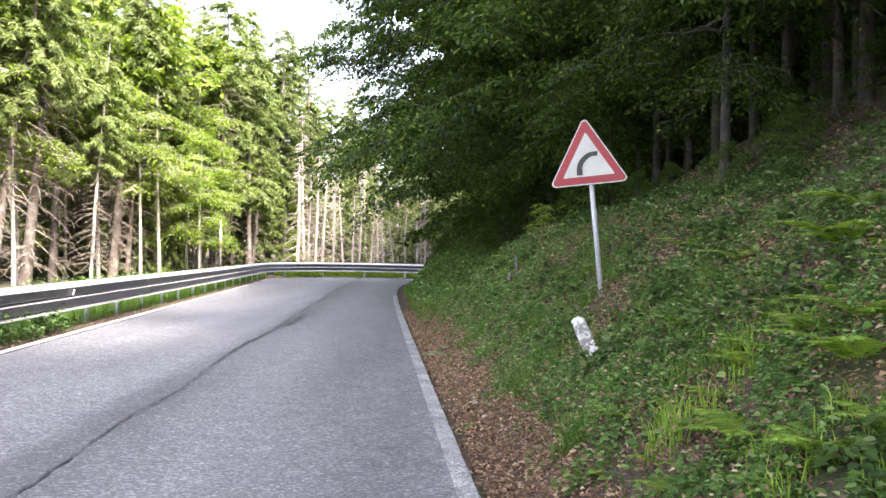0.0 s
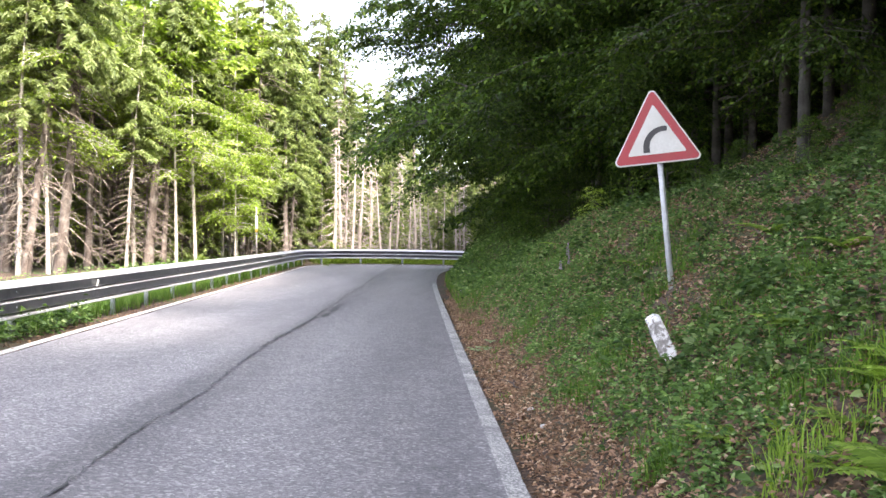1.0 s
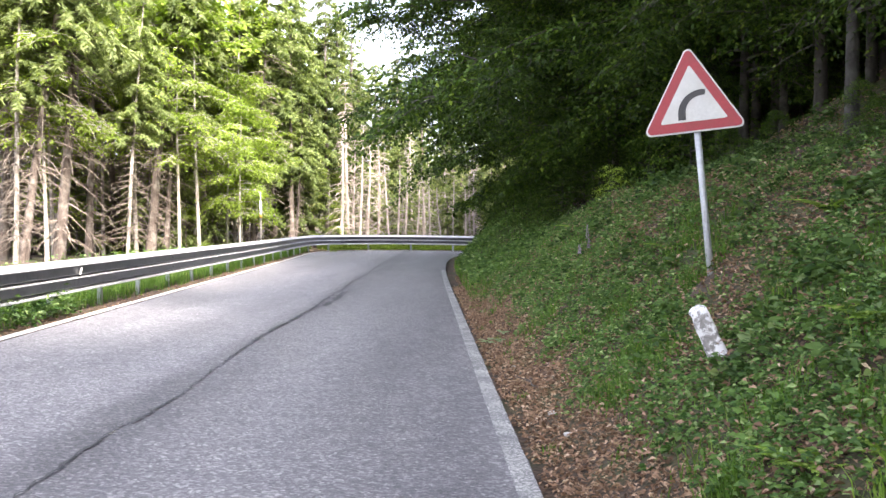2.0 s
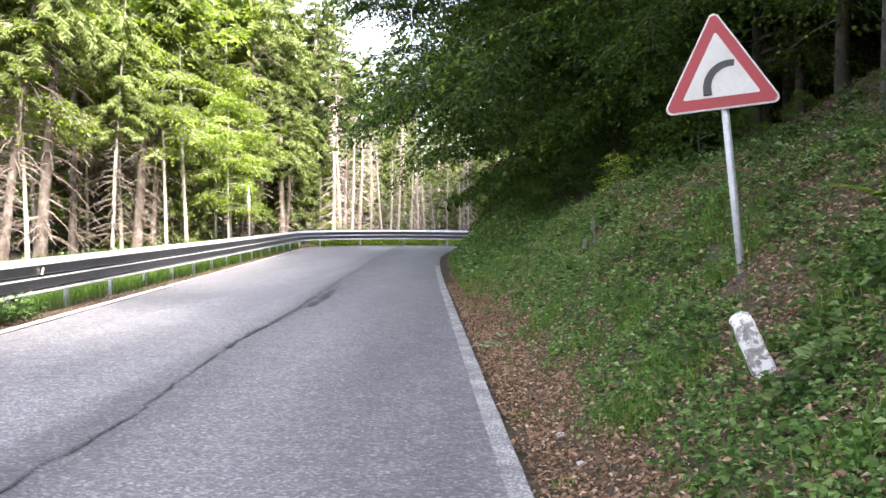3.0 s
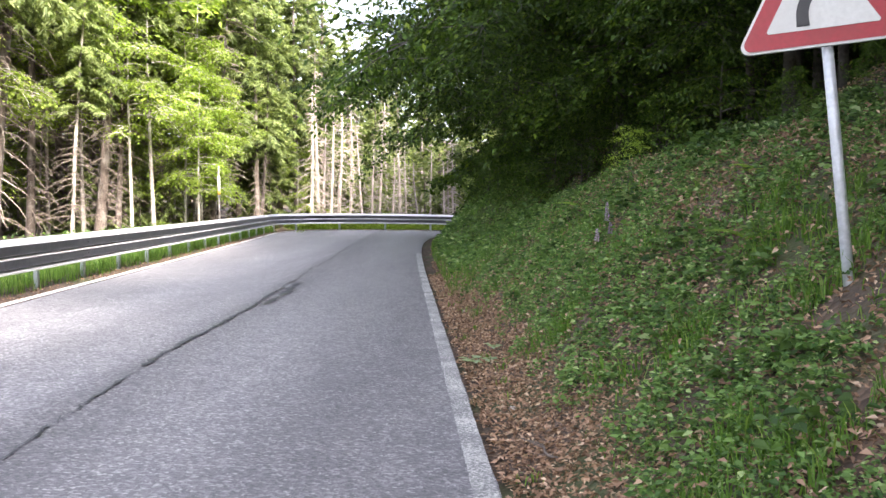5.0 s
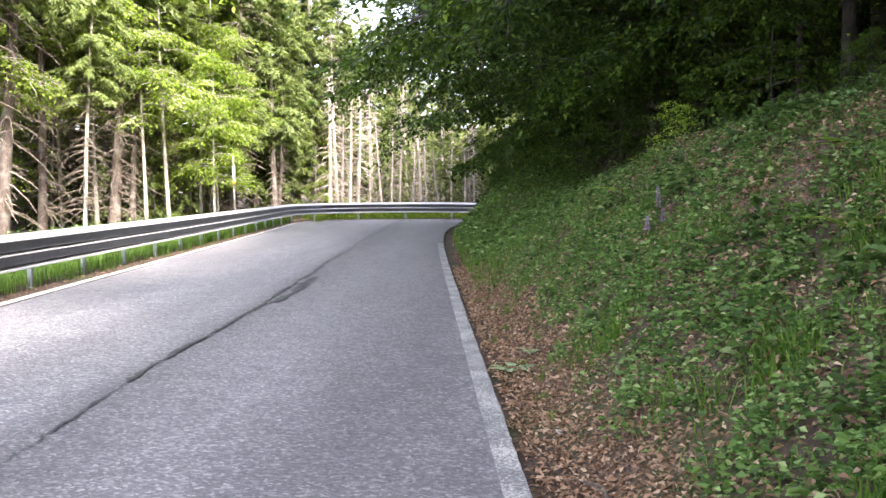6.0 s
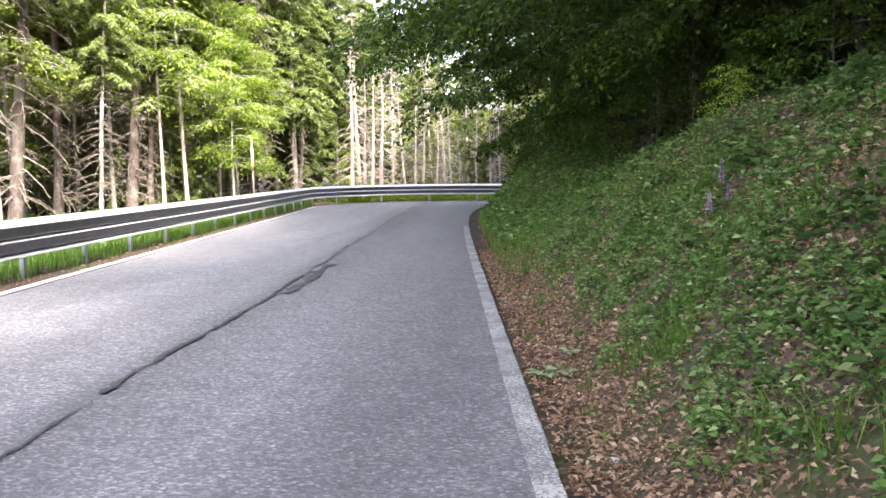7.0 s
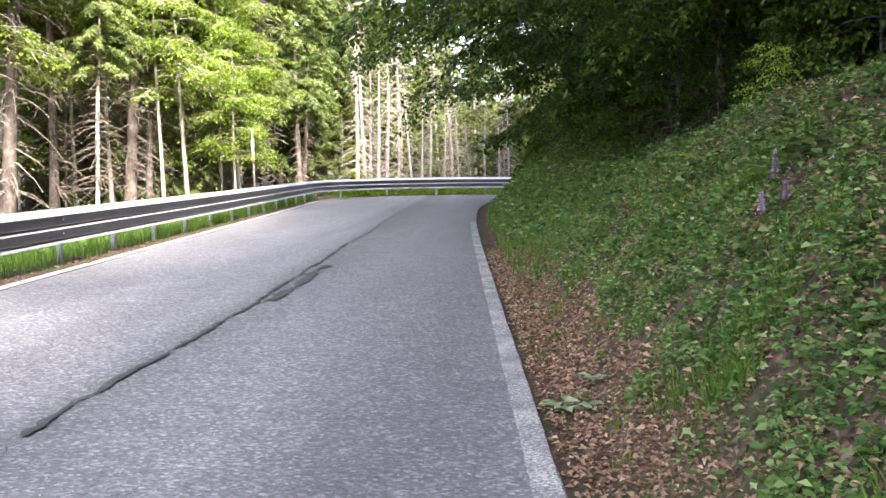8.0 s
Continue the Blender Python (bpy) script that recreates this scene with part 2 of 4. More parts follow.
# ---- mesh helpers ----
class Geo:
    """Gathers quads as arrays and turns them into one mesh."""

    def __init__(self):
        self.v, self.f, self.t, self.n = [], [], [], 0

    def add(self, v, f):
        v = np.asarray(v, float).reshape(-1, 3)
        self.v.append(v)
        self.f.append(np.asarray(f, np.int64).reshape(-1, 4) + self.n)
        self.n += len(v)

    def add_tris(self, v, f):
        self.v.append(v)
        self.t.append(f + self.n)
        self.n += len(v)

    def mesh(self, name, mat, smooth=False):
        me = bpy.data.meshes.new(name)
        v = np.concatenate(self.v)
        f = np.concatenate(self.f) if self.f else np.zeros((0, 4), np.int64)
        t = np.concatenate(self.t) if self.t else np.zeros((0, 3), np.int64)
        me.vertices.add(len(v))
        me.vertices.foreach_set("co", v.astype(np.float32).ravel())
        me.loops.add(f.size + t.size)
        me.loops.foreach_set("vertex_index", np.concatenate([f.ravel(), t.ravel()]).astype(np.int32))
        me.polygons.add(len(f) + len(t))
        me.polygons.foreach_set("loop_start", np.concatenate([np.arange(len(f)) * 4, f.size + np.arange(len(t)) * 3]).astype(np.int32))
        me.polygons.foreach_set("use_smooth", np.full(len(f) + len(t), smooth))
        me.update(calc_edges=True)
        me.validate()
        me.materials.append(mat)
        return me


def tube(g, path, radii, sides=6):
    """A tapered tube along a path."""
    path, radii = np.asarray(path, float), np.asarray(radii, float)
    t = np.gradient(path, axis=0)
    t /= np.linalg.norm(t, axis=1)[:, None] + 1e-9
    ref = np.where(np.abs(t[:, 2:3]) > 0.9, np.array([[1.0, 0, 0]]), np.array([[0, 0, 1.0]]))
    a = np.cross(t, ref)
    a /= np.linalg.norm(a, axis=1)[:, None] + 1e-9
    b = np.cross(t, a)
    ang = np.arange(sides) * 2 * np.pi / sides
    ring = path[:, None] + radii[:, None, None] * (a[:, None] * np.cos(ang)[None, :, None] + b[:, None] * np.sin(ang)[None, :, None])
    k = len(path)
    i, j = np.meshgrid(np.arange(k - 1), np.arange(sides), indexing="ij")
    j2 = (j + 1) % sides
    f = np.stack([i * sides + j, i * sides + j2, (i + 1) * sides + j2, (i + 1) * sides + j], -1)
    g.add(ring.reshape(-1, 3), f.reshape(-1, 4))


def unit(v):
    return v / (np.linalg.norm(v, axis=-1, keepdims=True) + 1e-9)


def leaves(g, base, along, normal, length, width, fold=0.15, full=False):
    """Leaf blades: a base point, a direction, a face normal, a length and width each."""
    along, normal = unit(along), unit(normal)
    side = unit(np.cross(along, normal))
    length, width = np.broadcast_to(length, len(base))[:, None], np.broadcast_to(width, len(base))[:, None]
    lift = normal * width * fold
    if full:
        # an oval blade in two halves, folded along its midrib
        l1, l2 = base + along * length * 0.28 + lift * 1.6, base + along * length * 0.68 + lift * 1.3
        v = np.stack([base, l1 + side * width * 0.46, l2 + side * width * 0.42, base + along * length - lift, l2 - side * width * 0.42, l1 - side * width * 0.46], 1)
        k = np.arange(len(base))[:, None] * 6
        g.add(v.reshape(-1, 3), np.concatenate([k + np.array([[0, 1, 2, 3]]), k + np.array([[0, 3, 4, 5]])], 1).reshape(-1, 4))
        return
    v = np.stack([base, base + along * length * 0.45 + side * width * 0.5 + lift, base + along * length - lift, base + along * length * 0.45 - side * width * 0.5 + lift], 1)
    n = len(base)
    g.add(v.reshape(-1, 3), np.arange(n * 4).reshape(n, 4))


def needles(g, base, along, normal, length, width):
    """Needle twigs: a slim pointed blade each."""
    along, normal = unit(along), unit(normal)
    side = unit(np.cross(along, normal)) * (width / 2)[:, None]
    v = np.stack([base + side, base + along * length[:, None], base - side], 1)
    g.add_tris(v.reshape(-1, 3), np.arange(len(base) * 3).reshape(-1, 3))


def part(name, geo, mat, parent, label="", smooth=False):
    """Links a gathered mesh, a bmesh or a mesh as one object under a thing or part."""
    if isinstance(geo, Geo):
        me = geo.mesh(name, mat, smooth)
    elif isinstance(geo, bmesh.types.BMesh):
        me = bpy.data.meshes.new(name)
        geo.normal_update()
        geo.to_mesh(me)
        geo.free()
        me.materials.append(mat)
        if smooth:
            me.polygons.foreach_set("use_smooth", np.ones(len(me.polygons), bool))
    else:
        me = geo
    ob = new(name, me)
    if parent:
        ob.parent = parent
    return tagged(ob, label=label)


def box(bm, size, m, bevel=0.0):
    r = bmesh.ops.create_cube(bm, size=1.0, matrix=m @ Matrix.Diagonal((*size, 1)))
    if bevel:
        es = {e for v in r["verts"] for e in v.link_edges}
        bmesh.ops.bevel(bm, geom=list(es), offset=bevel, segments=2, affect="EDGES", profile=0.6)


def round_bar(bm, radius, depth, m, seg=16, top=None):
    bmesh.ops.create_cone(bm, cap_ends=True, segments=seg, radius1=radius, radius2=radius if top is None else top, depth=depth, matrix=m)


# ---- plan: the two edges of the carriageway ----
def smooth_line(pts, step=0.5):
    pts = np.asarray(pts, float)
    for _ in range(3):
        q = np.empty((2 * len(pts), pts.shape[1]))
        q[0], q[-1] = pts[0], pts[-1]
        q[1:-1:2] = pts[:-1] * 0.75 + pts[1:] * 0.25
        q[2:-1:2] = pts[:-1] * 0.25 + pts[1:] * 0.75
        pts = q
    s = np.concatenate([[0], np.cumsum(np.linalg.norm(np.diff(pts[:, :2], axis=0), axis=1))])
    n = int(s[-1] / step)
    u = np.linspace(0, s[-1], n + 1)
    return np.stack([np.interp(u, s, pts[:, k]) for k in range(pts.shape[1])], 1)


RIGHT = smooth_line([(4.2, -50, -.05), (2.8, -30, -.05), (0.7, 0, -.05), (0.0, 10, -.05), (-0.7, 20, -.06), (-1.4, 30, 0.0), (-1.72, 36, .03), (-1.8, 41, .05), (-1.5, 45, .05), (-0.4, 48, .04), (3, 49.6, -.1), (20, 51, -.9), (90, 54, -4)])
LEFT = smooth_line([(-1.0, -50, .26), (-2.6, -30, .26), (-5.0, 0, .26), (-5.8, 10, .25), (-6.6, 20, .21), (-7.4, 30, .16), (-8.2, 40, .13), (-8.75, 46, .1), (-9.0, 50, .1), (-8.0, 52.6, .07), (-5, 53.4, .04), (0, 54.2, -.1), (20, 56.5, -.95), (90, 61, -4)])


def offset(line, d):
    """The line moved sideways by d metres to its left."""
    t = np.gradient(line[:, :2], axis=0)
    t = unit(t)
    out = line.copy()
    out[:, 0] -= t[:, 1] * d
    out[:, 1] += t[:, 0] * d
    return out


def side_of(line, p):
    """Signed distance of points to the left of a line, and its height there."""
    best = np.full(len(p), 1e9)
    z = np.zeros(len(p))
    knots = line[::2]
    for k in range(len(knots) - 1):
        a, b = knots[k, :2], knots[k + 1, :2]
        ab = b - a
        u = np.clip(((p - a) @ ab) / (ab @ ab), 0, 1)
        r = p - (a + u[:, None] * ab)
        d = np.hypot(r[:, 0], r[:, 1])
        sg = np.sign(ab[0] * r[:, 1] - ab[1] * r[:, 0])
        near = d < np.abs(best) - 1e-9
        best[near] = (d * sg)[near]
        z[near] = (knots[k, 2] + u * (knots[k + 1, 2] - knots[k, 2]))[near]
    return best, z


BANK_D = [0, .12, .35, .48, .7, 1.1, 1.8, 2.6, 4, 8, 20, 60, 200, 900]
BANK_Z = [-.02, -.05, -.03, .04, .22, .55, 1.07, 1.66, 2.5, 4.9, 11.5, 30, 60, 90]
CREST_D, CREST_Z = [.6, 1.3, 1.9, 2.4, 3.0, 3.8, 6], [0, .27, .40, .44, .22, 0, 0]
CREST_Y, CREST_K = [11.4, 13.8, 19.0, 23.0, 25.5, 29, 33, 38, 44], [0, .9, 1, 0, -.55, -.45, .6, .8, 0]
HOLLOW_D, HOLLOW_Z = [2.2, 3.4, 6, 8.5, 13], [0, -.5, -.95, -1.0, 0]
HOLLOW_Y, HOLLOW_K = [17.0, 20.5, 28, 34], [0, 1, 1, 0]
VERGE_D = [0, .25, .6, 1.4, 4, 20, 60, 200, 900]
VERGE_Z = [-.02, .02, .05, -.08, -.1, .25, 2, 14, 60]


def wobble(p, scale, seed=0.0):
    """Smooth uneven ground, about -1 to 1."""
    x, y = p[:, 0] * scale + seed, p[:, 1] * scale - seed
    return (np.sin(x * 1.3 + 1.7 * np.sin(y * 0.9)) + np.sin(y * 1.7 + 1.3 * np.sin(x * 1.1 + 2)) + 0.6 * np.sin(x * 2.9 + y * 2.3) + 0.5 * np.sin(x * 4.7 - y * 3.9)) / 3.1


def terrain(p):
    """Ground height at plan points, and their distances outside the right and left edges."""
    p = np.asarray(p, float)
    sr, zr = side_of(RIGHT, p)
    sl, zl = side_of(LEFT, p)
    dr, dl = -sr, sl
    w = np.clip(-dr / (np.abs(dr) + np.abs(dl) + 1e-6), 0, 1)
    z = zr + (zl - zr) * w - 0.06 + 0.045 * np.clip((dl + 0.34) / 0.1, 0, 1)
    bump = wobble(p, 1.1) * 0.06 + wobble(p, 4.0, 3.0) * 0.025
    zb = zr + np.interp(dr, BANK_D, BANK_Z) + bump * np.clip((dr - 0.3) / 0.8, 0, 1)
    # the bank swells into a low crest, then dips into a hollow before the bend
    zb += np.interp(p[:, 1], CREST_Y, CREST_K) * np.interp(dr, CREST_D, CREST_Z)
    zb += np.interp(p[:, 1], HOLLOW_Y, HOLLOW_K) * np.interp(dr, HOLLOW_D, HOLLOW_Z)
    zv = zl + np.interp(dl, VERGE_D, VERGE_Z) + bump * np.clip((dl - 0.5) / 1.0, 0, 1)
    z = np.where(dr > 0, zb, np.where(dl > 0, zv, z))
    return z, dr, dl


def ground_z(x, y):
    return float(terrain([(x, y)])[0][0])


# ---- ground ----
xs = np.concatenate([[-900, -500, -250, -140], np.arange(-90, -20, 5.0), np.arange(-20, -9, 1.0), np.arange(-9, -1.8, 0.3), np.arange(-1.8, 3.6, 0.12), np.arange(3.6, 10, 0.5), np.arange(10, 30, 2.0), np.arange(30, 100, 8.0), [140, 250, 500, 900]])
ys = np.concatenate([[-900, -500, -250, -120, -70], np.arange(-50, -2, 4.0), np.arange(-2, 4, 0.6), np.arange(4, 22, 0.15), np.arange(22, 58, 0.4), np.arange(58, 120, 4.0), [140, 200, 350, 600, 900]])
X, Y = np.meshgrid(xs, ys)
P = np.stack([X.ravel(), Y.ravel()], 1)
Z = terrain(P)[0]
g = Geo()
ni, nj = len(ys), len(xs)
i, j = np.meshgrid(np.arange(ni - 1), np.arange(nj - 1), indexing="ij")
g.add(np.column_stack([P, Z]), np.stack([i * nj + j, i * nj + j + 1, (i + 1) * nj + j + 1, (i + 1) * nj + j], -1).reshape(-1, 4))
tagged(part("ground", g, MAT["soil"], None, "brown forest soil with fallen leaves and moss", True), category="ground", kind="structure")


# ---- road ----
def resample(line, n):
    s = np.concatenate([[0], np.cumsum(np.linalg.norm(np.diff(line[:, :2], axis=0), axis=1))])
    u = np.linspace(0, s[-1], n)
    return np.stack([np.interp(u, s, line[:, k]) for k in range(3)], 1)


def strip(g, a, b, lift, across=1):
    """A sheet between two lines of equal length."""
    n = len(a)
    u = np.linspace(0, 1, across + 1)
    v = a[:, None] * (1 - u)[None, :, None] + b[:, None] * u[None, :, None]
    v[..., 2] += lift
    i, j = np.meshgrid(np.arange(n - 1), np.arange(across), indexing="ij")
    k = across + 1
    g.add(v.reshape(-1, 3), np.stack([i * k + j, i * k + j + 1, (i + 1) * k + j + 1, (i + 1) * k + j], -1).reshape(-1, 4))


def split_resample(line, y_cut, n1, n2):
    k = int(np.argmax(line[:, 1] > y_cut))
    return np.concatenate([resample(line[:k + 1], n1), resample(line[k:], n2)[1:]])


road_r, road_l = split_resample(offset(RIGHT, 0.0), 44, 240, 120), split_resample(offset(LEFT, -0.29), 44, 240, 120)
road_r[:, :2] += (rng.random((len(road_r), 1)) - 0.5) * 0.015
g = Geo()
strip(g, road_r, road_l, 0.0, 10)
g.v[0][:, 2] += wobble(g.v[0], 0.5) * 0.008
road = tagged(part("road", g, MAT["asphalt"], None, "worn grey asphalt mountain road with a cracked centre seam", True), category="road", kind="structure")


def road_z(x, y):
    p = np.array([[x, y]])
    sr, zr = side_of(RIGHT, p)
    sl, zl = side_of(LEFT, p)
    a, b = sr, -sl - 0.29
    w = np.clip(a / (np.abs(a) + np.abs(b) + 1e-6), 0, 1)
    return float((zr + (zl - zr) * w)[0] + wobble(p, 0.5)[0] * 0.008)


def painted_line(name, line, d0, d1, mat, label, wob):
    a, b = offset(line, d0), offset(line, d1)
    a[:, :2] += (rng.random((len(a), 1)) - .5) * wob
    b[:, :2] += (rng.random((len(b), 1)) - .5) * wob
    g = Geo()
    strip(g, a, b, 0.012)
    tagged(part(name, g, mat, None, label), category="road marking", kind="structure")


fine_r = resample(RIGHT[(RIGHT[:, 1] < 33) & (RIGHT[:, 1] > -20)], 900)
painted_line("edge_line_right", fine_r, 0.008, 0.15, MAT["line"], "worn rough white edge line on asphalt", 0.007)
fine_l = resample(LEFT[LEFT[:, 1] > -20], 900)
painted_line("edge_line_left", fine_l, -0.12, -0.28, MAT["line_far"], "white edge line beside the guard rail", 0.01)


# seam and cracks along the middle of the carriageway
def crack(name, y0, y1, x_at, width, seed, label):
    r = np.random.default_rng(seed)
    n = int((y1 - y0) / 0.09)
    y = np.linspace(y0, y1, n)
    walkx = np.cumsum(r.normal(0, 0.008, n))
    walkx -= np.linspace(0, walkx[-1], n)
    x = x_at(y) + walkx + 0.012 * r.normal(size=n)
    w = width * (0.35 + 0.9 * r.random(n)) * np.clip(0.25 + np.abs(np.sin(y * 1.9 + seed)), 0.3, 1)
    z = np.array([road_z(a, b) for a, b in zip(x, y)])
    g = Geo()
    strip(g, np.column_stack([x - w / 2, y, z]), np.column_stack([x + w / 2, y, z]), 0.012)
    tagged(part(name, g, MAT["tar"], None, label), category="road crack", kind="structure")


crack("centre_seam", 14.2, 22.0, lambda y: -2.66 - 0.032 * y, 0.07, 3, "dark open seam along the asphalt")
crack("hairline_seam", 4.0, 14.0, lambda y: -2.43 - 0.0205 * y - 0.0019 * y * y, 0.03, 5, "thin dark crack along the asphalt")
crack("far_seam", 22.0, 38.0, lambda y: -3.36 - 0.043 * (y - 22), 0.05, 8, "thin dark crack along the asphalt")
crack("patch_edge", 19.5, 23.0, lambda y: -2.53 - 0.032 * y, 0.16, 11, "dark tar smear beside the seam")


# ---- guard rail ----
def guard_rail():
    rail = tagged(new("guard_rail"), "long galvanised three-wave guard rail on steel posts beside the road", "guard rail")
    front = offset(LEFT, 0.05)
    keep = (front[:, 1] > -14) & (front[:, 0] < 14)
    front = resample(front[keep], 420)
    s = np.concatenate([[0], np.cumsum(np.linalg.norm(np.diff(front[:, :2], axis=0), axis=1))])
    # section: distance towards the road, height
    prof = np.array([(-.045, .325), (-.01, .328), (.0, .335), (-.002, .35), (-.05, .398), (-.055, .402), (-.052, .405), (-.004, .408), (.0, .415), (.0, .532), (-.002, .541), (-.05, .578), (-.055, .583), (-.052, .588), (-.004, .595), (.0, .602), (.0, .725), (-.008, .738), (-.10, .81), (-.115, .815), (-.12, .80)])
    t = unit(np.gradient(front[:, :2], axis=0))
    nrm = np.column_stack([t[:, 1], -t[:, 0]])
    length, n_seg = 4.5, int(s[-1] / 4.5)
    for k in range(n_seg):
        u = np.linspace(k * length - 0.12, (k + 1) * length + 0.02, 12).clip(0, s[-1])
        c = np.stack([np.interp(u, s, front[:, q]) for q in range(3)], 1)
        nn = np.stack([np.interp(u, s, nrm[:, q]) for q in range(2)], 1)
        lap = np.where(np.arange(12) < 1, 0.006, 0.0)
        v = np.zeros((12, len(prof), 3))
        v[..., :2] = c[:, None, :2] + nn[:, None] * (prof[None, :, :1] + lap[:, None, None])
        v[..., 2] = c[:, None, 2] + prof[None, :, 1]
        m = len(prof)
        a, b = np.meshgrid(np.arange(11), np.arange(m - 1), indexing="ij")
        quads = np.stack([a * m + b, a * m + b + 1, (a + 1) * m + b + 1, (a + 1) * m + b], -1)
        # upward ledges take the sky-bright tone, upright faces the dark reflection tone
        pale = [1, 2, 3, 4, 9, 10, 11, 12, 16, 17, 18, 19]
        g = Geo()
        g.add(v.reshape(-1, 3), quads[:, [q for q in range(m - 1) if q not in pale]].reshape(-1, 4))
        seg = part("beam", g, MAT["beam"], rail, "galvanised face of the beam, coloured dark for the forest it reflects")
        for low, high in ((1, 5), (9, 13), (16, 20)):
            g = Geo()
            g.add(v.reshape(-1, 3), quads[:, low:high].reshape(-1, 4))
            part("ledge", g, MAT["edge"], seg, "galvanised ledge, coloured pale for the sky light on it")
        if k % 2 == 0:
            mid = np.array([np.interp(k * length + 0.1, s, front[:, q]) for q in range(3)])
            md = np.array([np.interp(k * length + 0.1, s, nrm[:, q]) for q in range(2)])
            for h in (.47, .66):
                bm = bmesh.new()
                q = mid[:2] + md * 0.002
                bmesh.ops.create_uvsphere(bm, u_segments=8, v_segments=5, radius=0.018, matrix=Matrix.Translation((q[0], q[1], mid[2] + h)))
                part("bolt", bm, MAT["beam"], seg)
    # posts: channel section, behind the beam
    for k in range(int(s[-1] / 2.25)):
        u = 0.4 + 2.25 * k
        c = np.array([np.interp(u, s, front[:, q]) for q in range(3)])
        nn = np.array([np.interp(u, s, nrm[:, q]) for q in range(2)])
        bm = bmesh.new()
        for dx, wx, dy, wy in ((0, .10, -.0, .006), (-.047, .006, -.03, .06), (.047, .006, -.03, .06)):
            box(bm, (wx, wy, 1.2), Matrix.Translation((dx, dy, 0.13)))
        box(bm, (.09, .10, .09), Matrix.Translation((0, .05, .52)), 0.008)
        post = part("post", bm, MAT["post"], rail)
        q = c[:2] - nn * 0.16
        post.matrix_basis = Matrix.Translation((q[0], q[1], c[2])) @ Matrix.Rotation(math.atan2(nn[1], nn[0]) - math.pi / 2, 4, "Z")
    # a small bracket on the near run
    bm = bmesh.new()
    box(bm, (.03, .02, .11), Matrix.Translation((-6.36, 16.7, .86)) @ Matrix.Rotation(0.25, 4, "Y"), 0.005)
    part("bracket", bm, MAT["white"], rail, "small pale reflector bracket")
    return rail


guard_rail()


# ---- warning sign ----
def triangle(bm, side, z0, y, round_r):
    """A rounded triangle standing in the xz plane; returns its face."""
    h = side * math.sqrt(3) / 2
    corners = [Vector((-side / 2, 0)), Vector((side / 2, 0)), Vector((0, h))]
    cen = Vector((0, h / 3))
    vs = []
    for k, c in enumerate(corners):
        inward = (cen - c).normalized()
        cc = c + inward * (round_r * 2)
        a0 = math.atan2(-inward.y, -inward.x)
        for q in range(7):
            a = a0 + radians(-60 + 20 * q)
            vs.append(bm.verts.new((cc.x + round_r * math.cos(a), y, z0 + cc.y + round_r * math.sin(a))))
    return bm.faces.new(vs)


def slab(side, z0, y, round_r, thick):
    bm = bmesh.new()
    f = triangle(bm, side, z0, y, round_r)
    r = bmesh.ops.extrude_face_region(bm, geom=[f])
    for v in r["geom"]:
        if isinstance(v, bmesh.types.BMVert):
            v.co.y += thick
    bmesh.ops.recalc_face_normals(bm, faces=bm.faces)
    return bm


